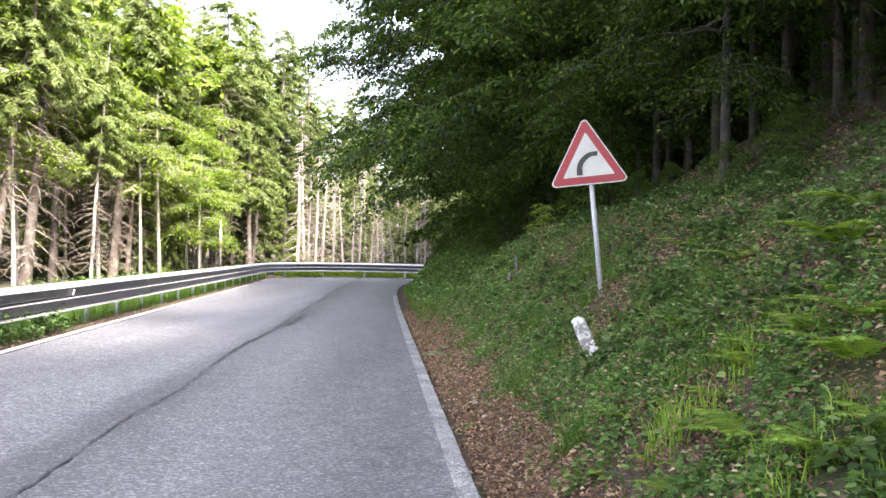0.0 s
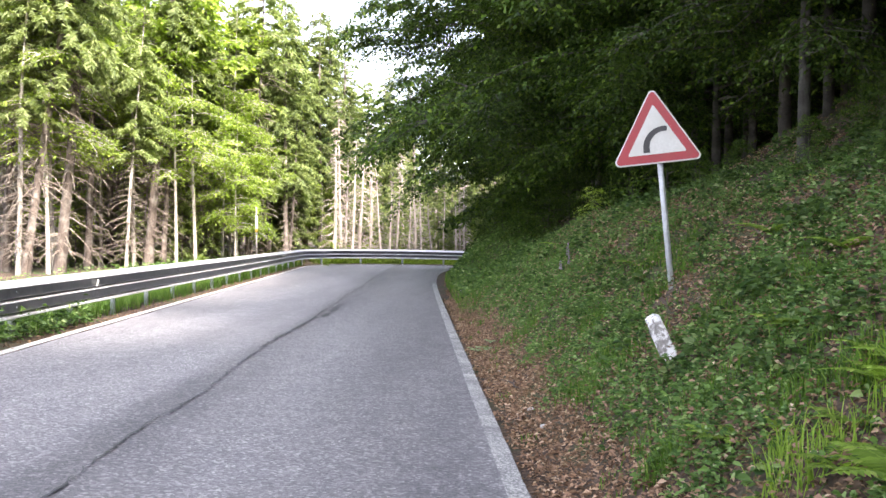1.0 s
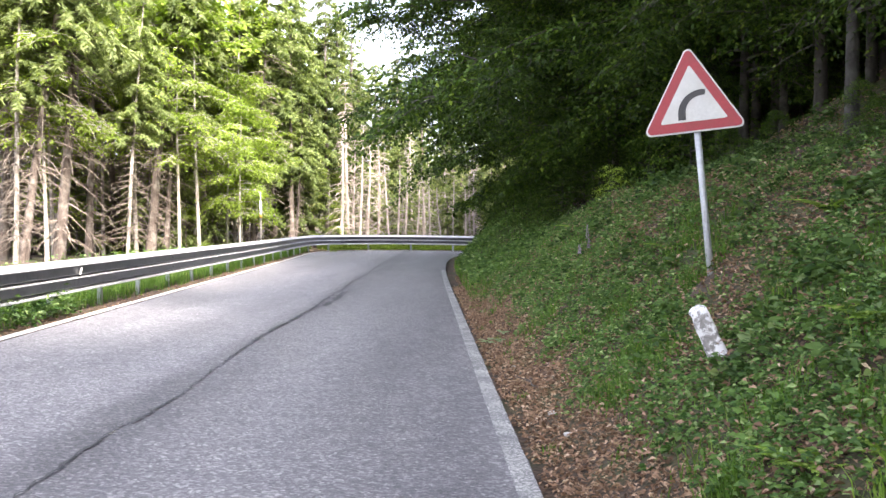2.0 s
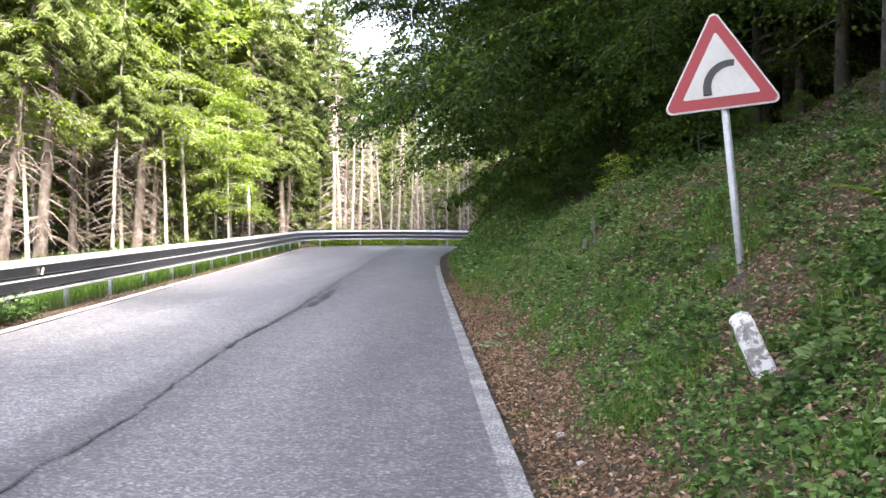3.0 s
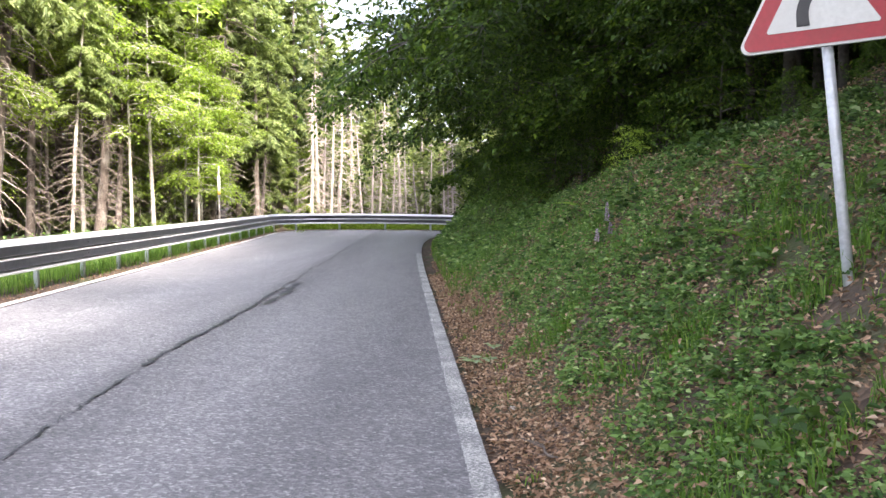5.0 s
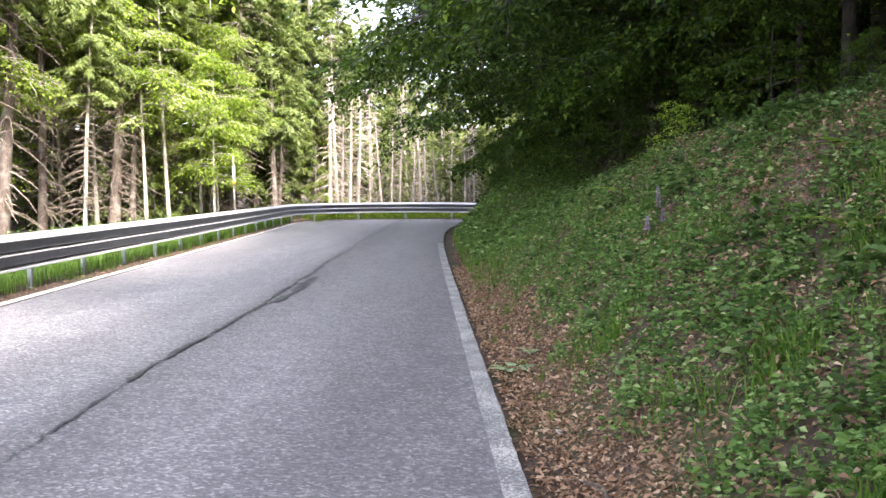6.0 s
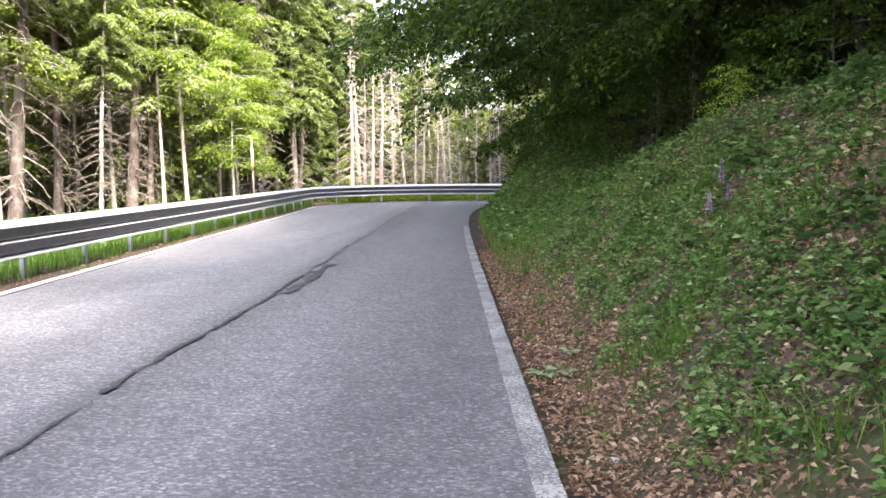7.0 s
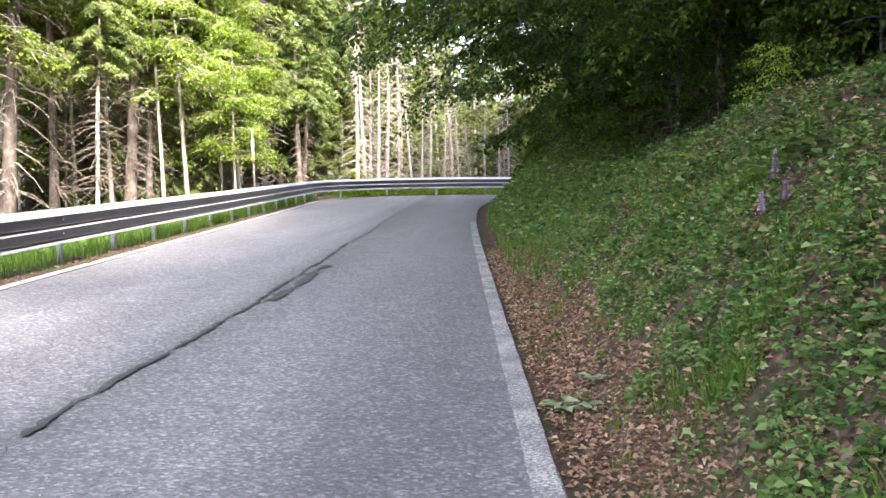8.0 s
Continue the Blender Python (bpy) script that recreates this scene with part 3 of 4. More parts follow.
def warning_sign():
    sign = tagged(new("warning_sign"), "red-rimmed triangular right-bend warning sign leaning on a grey steel pole", "road sign")
    bottom = 1.33
    bm = bmesh.new()
    round_bar(bm, 0.030, 2.45, Matrix.Translation((0.02, 0.05, 0.775)), 16)
    pole = part("pole", bm, MAT["steel_dull"], sign, "grey galvanised pole with scuffed base", True)
    bm = bmesh.new()
    round_bar(bm, 0.031, 0.02, Matrix.Translation((0.02, 0.05, 2.005)), 16, 0.022)
    part("cap", bm, MAT["black"], pole)
    plate = part("plate", slab(0.91, bottom, 0, 0.045, 0.004), MAT["white"], sign, "white-edged sign plate")
    part("red_border", slab(0.865, bottom + 0.013, -0.004, 0.036, 0.0035), MAT["red"], plate, "red border")
    part("white_field", slab(0.585, bottom + 0.095, -0.008, 0.012, 0.0035), MAT["white"], plate, "white field")
    # rolled rim behind the plate
    bm = slab(0.91, bottom, 0.006, 0.045, 0.022)
    part("rim", bm, MAT["steel_dull"], plate)
    # the bend symbol: a curved band with a notched foot
    bm = bmesh.new()
    n, r0, w = 14, 0.185, 0.057
    cx, cz = 0.085, bottom + 0.16
    inner, outer = [], []
    for k in range(n + 1):
        a = radians(184 - 104 * k / n)
        wk = w / 2 * (1.12 - 0.25 * k / n)
        inner.append((cx + (r0 - wk) * math.cos(a), cz + (r0 - wk) * math.sin(a)))
        outer.append((cx + (r0 + wk) * math.cos(a), cz + (r0 + wk) * math.sin(a)))
    inner.insert(0, (inner[0][0] + 0.002, cz - 0.045))
    outer.insert(0, (outer[0][0] - 0.002, cz - 0.045))
    vi = [bm.verts.new((x, -0.012, z)) for x, z in inner]
    vo = [bm.verts.new((x, -0.012, z)) for x, z in outer]
    for k in range(len(vi) - 1):
        bm.faces.new((vi[k], vi[k + 1], vo[k + 1], vo[k]))
    foot = bm.verts.new(((inner[0][0] + outer[0][0]) / 2, -0.012, cz - 0.03))
    bm.faces.new((vi[0], vo[0], foot))
    r = bmesh.ops.extrude_face_region(bm, geom=list(bm.faces))
    for v in r["geom"]:
        if isinstance(v, bmesh.types.BMVert):
            v.co.y += 0.003
    bmesh.ops.recalc_face_normals(bm, faces=bm.faces)
    part("bend_symbol", bm, MAT["black"], plate, "black right-bend symbol")
    for z in (bottom + 0.14, bottom + 0.5):
        bm = bmesh.new()
        box(bm, (0.16, 0.012, 0.035), Matrix.Translation((0.02, 0.032, z)), 0.003)
        box(bm, (0.085, 0.07, 0.03), Matrix.Translation((0.02, 0.055, z)), 0.008)
        part("clamp", bm, MAT["steel_dull"], sign)
    sign.matrix_basis = Matrix.Translation((1.762, 10.89, 1.017)) @ Matrix.Rotation(radians(-11.9), 4, "Z") @ Matrix.Rotation(radians(-5.1), 4, "Y") @ Matrix.Rotation(radians(-3), 4, "X")


warning_sign()


# ---- whitewashed stone post ----
def marker_stone():
    bm = bmesh.new()
    bmesh.ops.create_cube(bm, size=1.0)
    bmesh.ops.subdivide_edges(bm, edges=bm.edges[:], cuts=7, use_grid_fill=True)
    for v in bm.verts:
        c = v.co
        rr = math.hypot(c.x, c.y)
        k = 0.5 / max(abs(c.x), abs(c.y), 1e-6) * rr if rr > 0 else 1
        sx = 0.18 * (1 - 0.10 * (c.z + 0.5))
        x, y = c.x / (1 + 0.35 * (k - 0.5)), c.y / (1 + 0.35 * (k - 0.5))
        q = Vector((x * sx * 0.72, y * sx * 0.66, c.z * 0.50 + 0.10))
        if c.z > 0.45:
            q.z -= 0.25 * (x * x + y * y) * 0.4
        n = noise.noise_vector(Vector((c.x, c.y, c.z * 3)) * 2.1)
        q += n * 0.014 + noise.noise_vector(c * 9) * 0.006
        v.co = q
    stone = part("marker_stone", bm, MAT["stone"], None, "leaning stone post with flaking white paint in the grass", True)
    tagged(stone, category="stone post")
    stone.matrix_basis = Matrix.Translation((1.36, 8.86, 0.67)) @ Matrix.Rotation(radians(-8), 4, "Z") @ Matrix.Rotation(radians(-24), 4, "Y") @ Matrix.Rotation(radians(6), 4, "X")


marker_stone()


# ---- snow stake behind the rail ----
def snow_stake():
    stake = tagged(new("snow_stake"), "slim white snow stake with a yellow band behind the rail", "marker post")
    bm = bmesh.new()
    round_bar(bm, 0.035, 2.9, Matrix.Translation((0, 0, 1.45)), 10, 0.028)
    part("shaft", bm, MAT["bark_pale"], stake, smooth=True)
    bm = bmesh.new()
    round_bar(bm, 0.055, 0.8, Matrix.Translation((0, 0, 2.1)), 10)
    part("panel", bm, MAT["white"], stake, "white panel", True)
    bm = bmesh.new()
    round_bar(bm, 0.057, 0.16, Matrix.Translation((0, 0, 1.86)), 10)
    part("reflector", bm, MAT["yellow"], stake, "yellow band", True)
    stake.matrix_basis = Matrix.Translation((-9.9, 43.2, ground_z(-9.9, 43.2) - 0.05))


snow_stake()


# ---- trees ----
def limb_path(r, start, az, length, rise, droop, n=6):
    u = np.linspace(0, 1, n)
    d = np.array([math.cos(az), math.sin(az), 0])
    p = np.asarray(start)[None] + d[None] * (u * length)[:, None]
    p[:, 2] += rise * length * u - droop * length * u * u
    p[1:, :] += r.normal(0, 0.03 * length, (n - 1, 3)) * u[1:, None]
    return p


def trunk_path(r, height, lean=0.0, bend=0.1, n=12):
    u = np.linspace(0, 1, n)
    a, ph = r.random() * 6.28, r.random() * 6.28
    x = lean * height * u * math.cos(a) + bend * np.sin(u * 5 + ph) * u
    y = lean * height * u * math.sin(a) + bend * np.cos(u * 4 + ph) * u
    return np.column_stack([x, y, u * height - 0.4 * (u == 0)])


def at_height(path, z):
    return np.array([np.interp(z, path[:, 2], path[:, k]) for k in range(3)])


def needle_spray(g, r, path, width, count):
    """Flat drooping needle twigs on both sides of a limb."""
    seg = r.random(count) ** 0.7 * (len(path) - 1)
    k = np.minimum(seg.astype(int), len(path) - 2)
    f = (seg - k)[:, None]
    base = path[k] * (1 - f) + path[k + 1] * f
    t = unit(path[k + 1] - path[k])
    side = unit(np.cross(t, np.array([0, 0, 1.0]))) * np.sign(r.random(count) - 0.5)[:, None]
    along = t * 0.55 + side * (0.5 + 0.5 * r.random(count))[:, None] + np.array([0, 0, -0.35]) + r.normal(0, 0.35, (count, 3))
    normal = np.array([0, 0, 1.0]) + r.normal(0, 0.7, (count, 3))
    needles(g, base + r.normal(0, 0.05, (count, 3)), along, normal, width * (0.4 + 0.8 * r.random(count)), 0.07 + 0.06 * r.random(count))


def spruce(name, seed, height, radius, dead_from, live_from, label, mat_bark, live=True, lean=0.01, bend=0.08, dead_len=1.5, density=1.0, leaf="spruce_lit"):
    """A spruce: trunk, dead lower limbs and, above, a green crown."""
    r = np.random.default_rng(seed)
    tree = tagged(new(name), label, "tree")
    path = trunk_path(r, height, lean, bend)
    u = np.linspace(0, 1, len(path))
    g = Geo()
    tube(g, path, radius * (1.12 - 1.0 * u) + 0.01 + 0.05 * radius * r.normal(size=len(u)) + radius * 0.25 * np.exp(-u * 40), 10)
    trunk = part("trunk", g, mat_bark, tree, smooth=True)
    g = Geo()
    top_dead = live_from if live else height * 0.95
    z = dead_from
    while z < top_dead + 1.0:
        for _ in range(r.integers(3, 7)):
            ln = dead_len * (0.35 + 0.9 * r.random()) * (1.0 if live else (1.1 - 0.8 * z / height))
            p = limb_path(r, at_height(path, z), r.random() * 6.28, ln, 0.15 * r.normal(), 0.25 + 0.25 * r.random(), 5)
            tube(g, p, np.linspace(0.022, 0.007, 5) * (0.8 + 0.6 * r.random()), 4)
            for q in range(r.integers(1, 5)):
                k = r.integers(1, 4)
                p2 = limb_path(r, p[k], r.random() * 6.28, ln * 0.4 * r.random() + 0.1, 0.0, 0.5, 3)
                tube(g, p2, np.linspace(0.010, 0.004, 3), 3)
        z += (0.22 + 0.25 * r.random()) * (1 if live_from > 4 else 3)
    tagged(part("dead_branchwork", g, MAT["twig"] if live else mat_bark, tree), kind="stuff")
    if live:
        gl, gb = Geo(), Geo()
        z = live_from
        while z < height:
            span = (height - z) / (height - live_from)
            for _ in range(r.integers(4, 7)):
                ln = (0.5 + 2.5 * span ** 0.75) * (0.6 + 0.5 * r.random()) * (0.8 if z < live_from + 1 else 1)
                p = limb_path(r, at_height(path, z + 0.3 * r.random()), r.random() * 6.28, ln, 0.15, 0.45, 6)
                tube(gb, p[::2], np.linspace(0.03, 0.012, 3), 3)
                needle_spray(gl, r, p, 0.36, int((density if z < 14 else 0.4 * density) * (40 + 80 * ln)))
            z += 0.42 + 0.2 * r.random()
        tagged(part("branchwork", gb, MAT["bark_spruce"], tree), kind="stuff")
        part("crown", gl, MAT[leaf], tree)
    return tree


def leaf_spray(g, r, path, reach, count, size):
    """Beech-like layered sprays: leaves spread flat about a twig path."""
    seg = (0.2 + 0.8 * r.random(count)) * (len(path) - 1.001)
    k = seg.astype(int)
    f = (seg - k)[:, None]
    base = path[k] * (1 - f) + path[k + 1] * f
    t = unit(path[k + 1] - path[k])
    side = unit(np.cross(t, np.array([0, 0, 1.0])))
    off = r.normal(0, 1, count)
    base = base + side * (off * reach * 0.5)[:, None] + np.array([0, 0, 1.0]) * (-0.12 * off * off * reach + r.normal(0, 0.05, count))[:, None]
    along = t * 0.6 + side * np.sign(off)[:, None] * 0.8 + r.normal(0, 0.4, (count, 3)) + np.array([0, 0, -0.3])
    normal = np.array([0, 0, 1.0]) + r.normal(0, 0.42, (count, 3))
    leaves(g, base, along, normal, size * (0.7 + 0.6 * r.random(count)), size * 0.62 * (0.7 + 0.5 * r.random(count)), 0.12)


def broadleaf(name, seed, height, radius, first, reach, limbs, per_limb, size, label, bark, leaf, lean=0.02, bias=None, droop=0.35, twigs=True, thin_above=9.5):
    """A broad-leaved tree: trunk, limbs with side twigs, and a crown of separate leaves in layers."""
    r = np.random.default_rng(seed)
    tree = tagged(new(name), label, "tree")
    path = trunk_path(r, height, lean, 0.12)
    u = np.linspace(0, 1, len(path))
    g = Geo()
    tube(g, path, radius * (1.05 - 0.95 * u) + radius * 0.2 * np.exp(-u * 35), 10)
    part("trunk", g, bark, tree, smooth=True)
    gb, gl = Geo(), Geo()
    for k in range(limbs):
        w = (k + r.random()) / limbs
        z = first + (height * 0.97 - first) * w
        az = r.random() * 6.28
        shape = (0.75 + 0.6 * w) if w < 0.3 else 1.0 - 0.75 * ((w - 0.3) / 0.7) ** 1.6
        ln = reach * shape * (0.6 + 0.5 * r.random())
        if bias is not None:
            ln *= 1.0 + 0.45 * math.cos(az - bias)
        p = limb_path(r, at_height(path, z), az, ln, 0.35 * (0.4 + w), droop * (1.3 - w), 7)
        tube(gb, p, np.linspace(0.12 * radius ** 0.5 * (1.2 - w), 0.006, 7), 5)
        few, big = (1.0, size) if z < thin_above else (0.45, size * 2.0)
        leaf_spray(gl, r, p[2:], 1.1, int(few * per_limb * 0.2), big)
        for q in range(10):
            s = r.integers(2, 7)
            a2 = az + (1 if q % 2 else -1) * (0.5 + 0.6 * r.random())
            p2 = limb_path(r, p[s], a2, (0.5 + 0.22 * ln) * (0.5 + 0.7 * r.random()), 0.2 * r.normal(), 0.3, 5)
            if twigs:
                tube(gb, p2, np.linspace(0.016, 0.004, 5), 3)
            leaf_spray(gl, r, p2, 0.7, int(few * per_limb * 0.08), big)
    tagged(part("branchwork", gb, bark, tree), kind="stuff")
    part("crown", gl, leaf, tree)
    return tree


def plant_out(prototypes, spots, group=""):
    """Puts copies of the prototypes on the ground; the first use of each takes the prototype itself."""
    used = set()
    for k, (x, y, turn, sc, *kind) in enumerate(spots):
        tilt = kind[1] if len(kind) > 1 else 0.0
        ob = prototypes[kind[0] if kind else k % len(prototypes)]
        m = Matrix.Translation((x, y, ground_z(x, y) - 0.05)) @ Matrix.Rotation(radians(tilt), 4, "Y") @ Matrix.Rotation(radians(turn), 4, "Z") @ Matrix.Diagonal((sc, sc, sc, 1))
        if ob.name in used:
            c = copy_thing(ob, m)
        else:
            ob.matrix_basis = m
            used.add(ob.name)
            c = ob
        if group:
            tagged(c, group=group)


SPRUCE_LABEL = "tall spruce with bare grey-brown trunk and dead lower limbs"
spruces = [
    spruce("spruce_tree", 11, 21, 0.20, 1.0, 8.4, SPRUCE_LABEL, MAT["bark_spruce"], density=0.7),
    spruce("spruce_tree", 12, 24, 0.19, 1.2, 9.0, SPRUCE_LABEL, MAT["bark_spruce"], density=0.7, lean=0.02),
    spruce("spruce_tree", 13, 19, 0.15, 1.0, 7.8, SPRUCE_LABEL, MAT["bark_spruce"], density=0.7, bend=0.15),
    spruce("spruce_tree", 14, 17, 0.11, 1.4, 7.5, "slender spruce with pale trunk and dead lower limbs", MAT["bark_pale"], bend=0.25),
]
full_spruces = [
    spruce("green_spruce_tree", 21, 18, 0.22, 0.8, 3.0, "dense dark green spruce with drooping limbs", MAT["bark_spruce"], dead_len=0.6, leaf="spruce", density=0.6),
    spruce("green_spruce_tree", 22, 15, 0.2, 0.6, 2.0, "dense grey-green spruce with drooping limbs", MAT["bark_spruce"], dead_len=0.6, leaf="spruce", density=0.6),
]
full_spruces.append(spruce("green_spruce_tree", 23, 16, 0.13, 1.0, 4.2, "grey-green spruce on a bare slim trunk", MAT["bark_spruce"], dead_len=0.5, leaf="spruce", density=0.7))
pole_spruces = [
    spruce("pole_spruce_tree", 26, 14, 0.085, 0.8, 8.5, "thin spruce pole thick with dead brown twigs", MAT["bark_spruce"], dead_len=1.5, density=0.6, bend=0.2),
    spruce("pole_spruce_tree", 27, 12, 0.065, 0.6, 7.5, "thin spruce pole thick with dead brown twigs", MAT["bark_pale"], dead_len=1.3, density=0.6, bend=0.2),
]
young_spruces = [
    spruce("young_spruce_tree", 25, 7.5, 0.07, 0.3, 0.5, "dense dark young spruce under the taller trees", MAT["bark_spruce"], dead_len=0.5, leaf="spruce", density=0.5),
]
dead_spruces = [
    spruce("dead_spruce_tree", 31, 11, 0.15, 0.8, 9, "dead bleached spruce with bare twigs", MAT["bark_dead"], live=False, dead_len=1.5),
    spruce("dead_spruce_tree", 32, 9.5, 0.18, 0.8, 9, "dead bleached spruce with bare twigs", MAT["bark_dead"], live=False, bend=0.22, dead_len=1.3),
    spruce("dead_spruce_tree", 33, 12, 0.13, 0.8, 9, "thin dead bleached spruce with bare twigs", MAT["bark_dead"], live=False, lean=0.02, dead_len=1.7),
]
saplings = [
    broadleaf("beech_sapling", 41, 9.5, 0.07, 2.6, 2.3, 26, 230, 0.15, "slender young beech with fresh light green leaves", MAT["bark_pale"], MAT["fresh"]),
    broadleaf("beech_sapling", 42, 14, 0.09, 5.0, 2.8, 28, 230, 0.15, "slender young beech with fresh light green leaves", MAT["bark_pale"], MAT["fresh"]),
    broadleaf("beech_shrub", 43, 3.2, 0.03, 0.15, 1.5, 16, 120, 0.13, "low leafy beech shrub at the forest edge", MAT["bark_beech"], MAT["fresh"], twigs=False),
]
BEECH_LABEL = "broad beech with dense dark green drooping crown"
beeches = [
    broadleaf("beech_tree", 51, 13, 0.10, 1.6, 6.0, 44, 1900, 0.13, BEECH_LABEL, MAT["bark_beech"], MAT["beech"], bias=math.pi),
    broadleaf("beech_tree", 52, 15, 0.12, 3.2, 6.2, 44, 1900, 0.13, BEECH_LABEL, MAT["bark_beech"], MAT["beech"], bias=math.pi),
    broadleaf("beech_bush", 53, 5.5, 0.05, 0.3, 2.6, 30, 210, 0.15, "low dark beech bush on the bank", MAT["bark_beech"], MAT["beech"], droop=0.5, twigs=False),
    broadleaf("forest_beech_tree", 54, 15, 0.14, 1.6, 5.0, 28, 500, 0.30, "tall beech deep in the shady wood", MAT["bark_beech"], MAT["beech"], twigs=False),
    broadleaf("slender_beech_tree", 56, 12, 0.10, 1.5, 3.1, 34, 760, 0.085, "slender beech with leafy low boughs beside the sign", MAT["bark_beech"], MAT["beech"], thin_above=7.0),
    broadleaf("tall_beech_tree", 57, 19, 0.17, 7.5, 6.6, 34, 560, 0.26, "tall beech, its high crown added to shade the bank and the lane", MAT["bark_beech"], MAT["beech"], bias=math.pi, droop=0.2, twigs=False),
    broadleaf("hill_beech_tree", 55, 16, 0.16, 1.5, 5.2, 20, 200, 0.7, "mostly unseen beech up the slope, added to block the sun", MAT["bark_beech"], MAT["beech"], twigs=False),
]

# left of the road: x, y, turn, size, kind, lean towards the road
plant_out(spruces, [
    (-17.53, 37.0, 0, 0.80, 3, 2.7), (-17.50, 37.5, 67, 1.00, 2, 8.3), (-16.92, 39.2, 134, 1.00, 0, 6.5), (-17.83, 44.2, 201, 1.00, 2, 3.1), (-15.62, 43.0, 268, 0.85, 3, 4.6), (-15.89, 46.5, 335, 1.00, 0, 5.1), (-15.48, 47.5, 42, 0.75, 2, 3.2), (-14.82, 49.9, 109, 1.00, 3, -0.4), (-13.53, 57.0, 176, 0.60, 2, 2.4), (-12.50, 58.0, 243, 0.70, 2, 1.7), (-10.84, 55.0, 310, 0.50, 2, 4.2), (-20.41, 42.0, 17, 0.80, 2, 5.8),
    (-19.8, 40.5, 30, 1.0, 2, 3), (-21.2, 46, 60, 1.1, 1, 2), (-23, 43, 10, 1.0, 0, 4), (-19.0, 50, 150, 1.0, 2), (-22, 53, 210, 1.1, 0), (-17.0, 55, 250, 1.0, 1),
    (-25, 50, 80, 1.0, 1), (-27, 57, 20, 1.1, 0), (-22, 62, 5, 1.0, 1), (-20.5, 31, 5, 1.0, 1), (-16.5, 20, 50, 1.0, 2), (-14, 6, 90, 1.0, 3), (-13, -8, 170, 1.0, 2),
], "spruces beside the road")
plant_out(pole_spruces, [(-29 + 1.0 * k + rng.normal() * 0.5, 48.5 + 0.28 * k + rng.normal() * 2.0, rng.random() * 360, 0.85 + 0.35 * rng.random(), k % 2, 2 + 2 * rng.normal()) for k in range(17)]
          + [(-21.5 + 0.9 * k, 44.5 + 0.9 * k + rng.normal() * 0.8, rng.random() * 360, 0.8 + 0.2 * rng.random(), k % 2, 3) for k in range(6)], "thin spruces in the thicket")
plant_out(full_spruces, [
    (-15.0, 60, 0, 0.85, 0), (-12.5, 61, 80, 0.9, 1), (-10.6, 59, 30, 0.85, 1), (-10.9, 54.6, 30, 0.95, 2), (-12.2, 56, 90, 0.8, 0), (-9.7, 58.8, 150, 1.0, 2), (-8.7, 62.0, 40, 0.95, 0), (-11.6, 60.5, 250, 1.0, 1), (-7.4, 64.0, 300, 0.85, 1), (-6.2, 66.0, 20, 0.8, 0), (-18.0, 64, 120, 1.0, 0), (-8.8, 66, 120, 0.8, 1), (-22, 67, 10, 1.2, 0), (-27, 64, 50, 1.3, 0), (-13.6, 65, 20, 1.0, 1), (-10.9, 66, 70, 0.9, 0), (-31, 58, 10, 1.3, 0), (-35, 62, 10, 1.3, 1),
] + [(-36 + 2.2 * k + rng.normal() * 0.5, 71 + 3 * (k % 3) + rng.normal(), rng.random() * 360, (1.3 if k < 12 else 0.86) * (0.9 + 0.2 * rng.random()), k % 2) for k in range(27)]
  + [(-9.5 + 1.25 * k, 65.5 + 2.2 * (k % 2) + rng.normal() * 0.4, rng.random() * 360, 0.55 + 0.12 * rng.random(), k % 2) for k in range(14)], "green spruces")
plant_out(young_spruces, [(-33 + 2.3 * k + rng.normal() * 0.5, 50.5 + 0.75 * k + rng.normal() * 1.2, rng.random() * 360, 0.7 + 0.5 * rng.random(), 0) for k in range(15)]
          + [(-21.5 + 1.9 * k + rng.normal() * 0.5, 45.0 + 1.6 * k + rng.normal(), rng.random() * 360, 0.45 + 0.3 * rng.random(), 0) for k in range(5)]
          + [(-27 + 1.25 * k + rng.normal() * 0.4, 49.5 + rng.normal() * 1.4 + 0.15 * k, rng.random() * 360, 0.55 + 0.35 * rng.random(), 0) for k in range(12)]
          + [(-9.5 + 1.9 * k, 64.5 + rng.normal(), rng.random() * 360, 0.9 + 0.4 * rng.random(), 0) for k in range(9)], "young spruces")
plant_out(dead_spruces, [
    (-8.66, 57.5, 0, 0.72, 0, 1.3), (-8.38, 58.2, 67, 0.80, 2, 0.5), (-8.15, 58.6, 134, 0.80, 0, 1.4), (-7.68, 57.8, 201, 0.75, 2, 1.8), (-7.46, 59.5, 268, 0.70, 1, 1.6), (-6.64, 58.0, 335, 0.68, 0, 1.8), (-6.03, 59.0, 42, 0.60, 2, -2.1), (-5.46, 58.0, 109, 0.62, 0, 1.5), (-5.04, 57.5, 176, 0.66, 2, 2.3), (-4.39, 58.0, 243, 0.60, 1, 2.9), (-4.09, 58.6, 310, 0.55, 0, 2.1), (-3.55, 57.8, 17, 0.55, 2, -0.3), (-2.91, 57.5, 84, 0.55, 1, -3.2), (-2.32, 58.5, 151, 0.55, 0, 1.3), (-1.60, 57.8, 218, 0.57, 1, 1.2), (-1.34, 58.4, 285, 0.55, 0, 0.7), (-1.05, 58.0, 352, 0.55, 2, 0.2),
    (-7.0, 62, 150, 0.9, 2), (-5.0, 63, 50, 0.8, 2), (-3.0, 63, 90, 0.75, 0), (1.5, 61, 10, .7, 1), (3.5, 60, 10, .7, 2), (-4.2, 61.5, 210, 0.75, 1), (-1.2, 62, 310, 0.7, 0),
], "bare dead spruces at the bend")
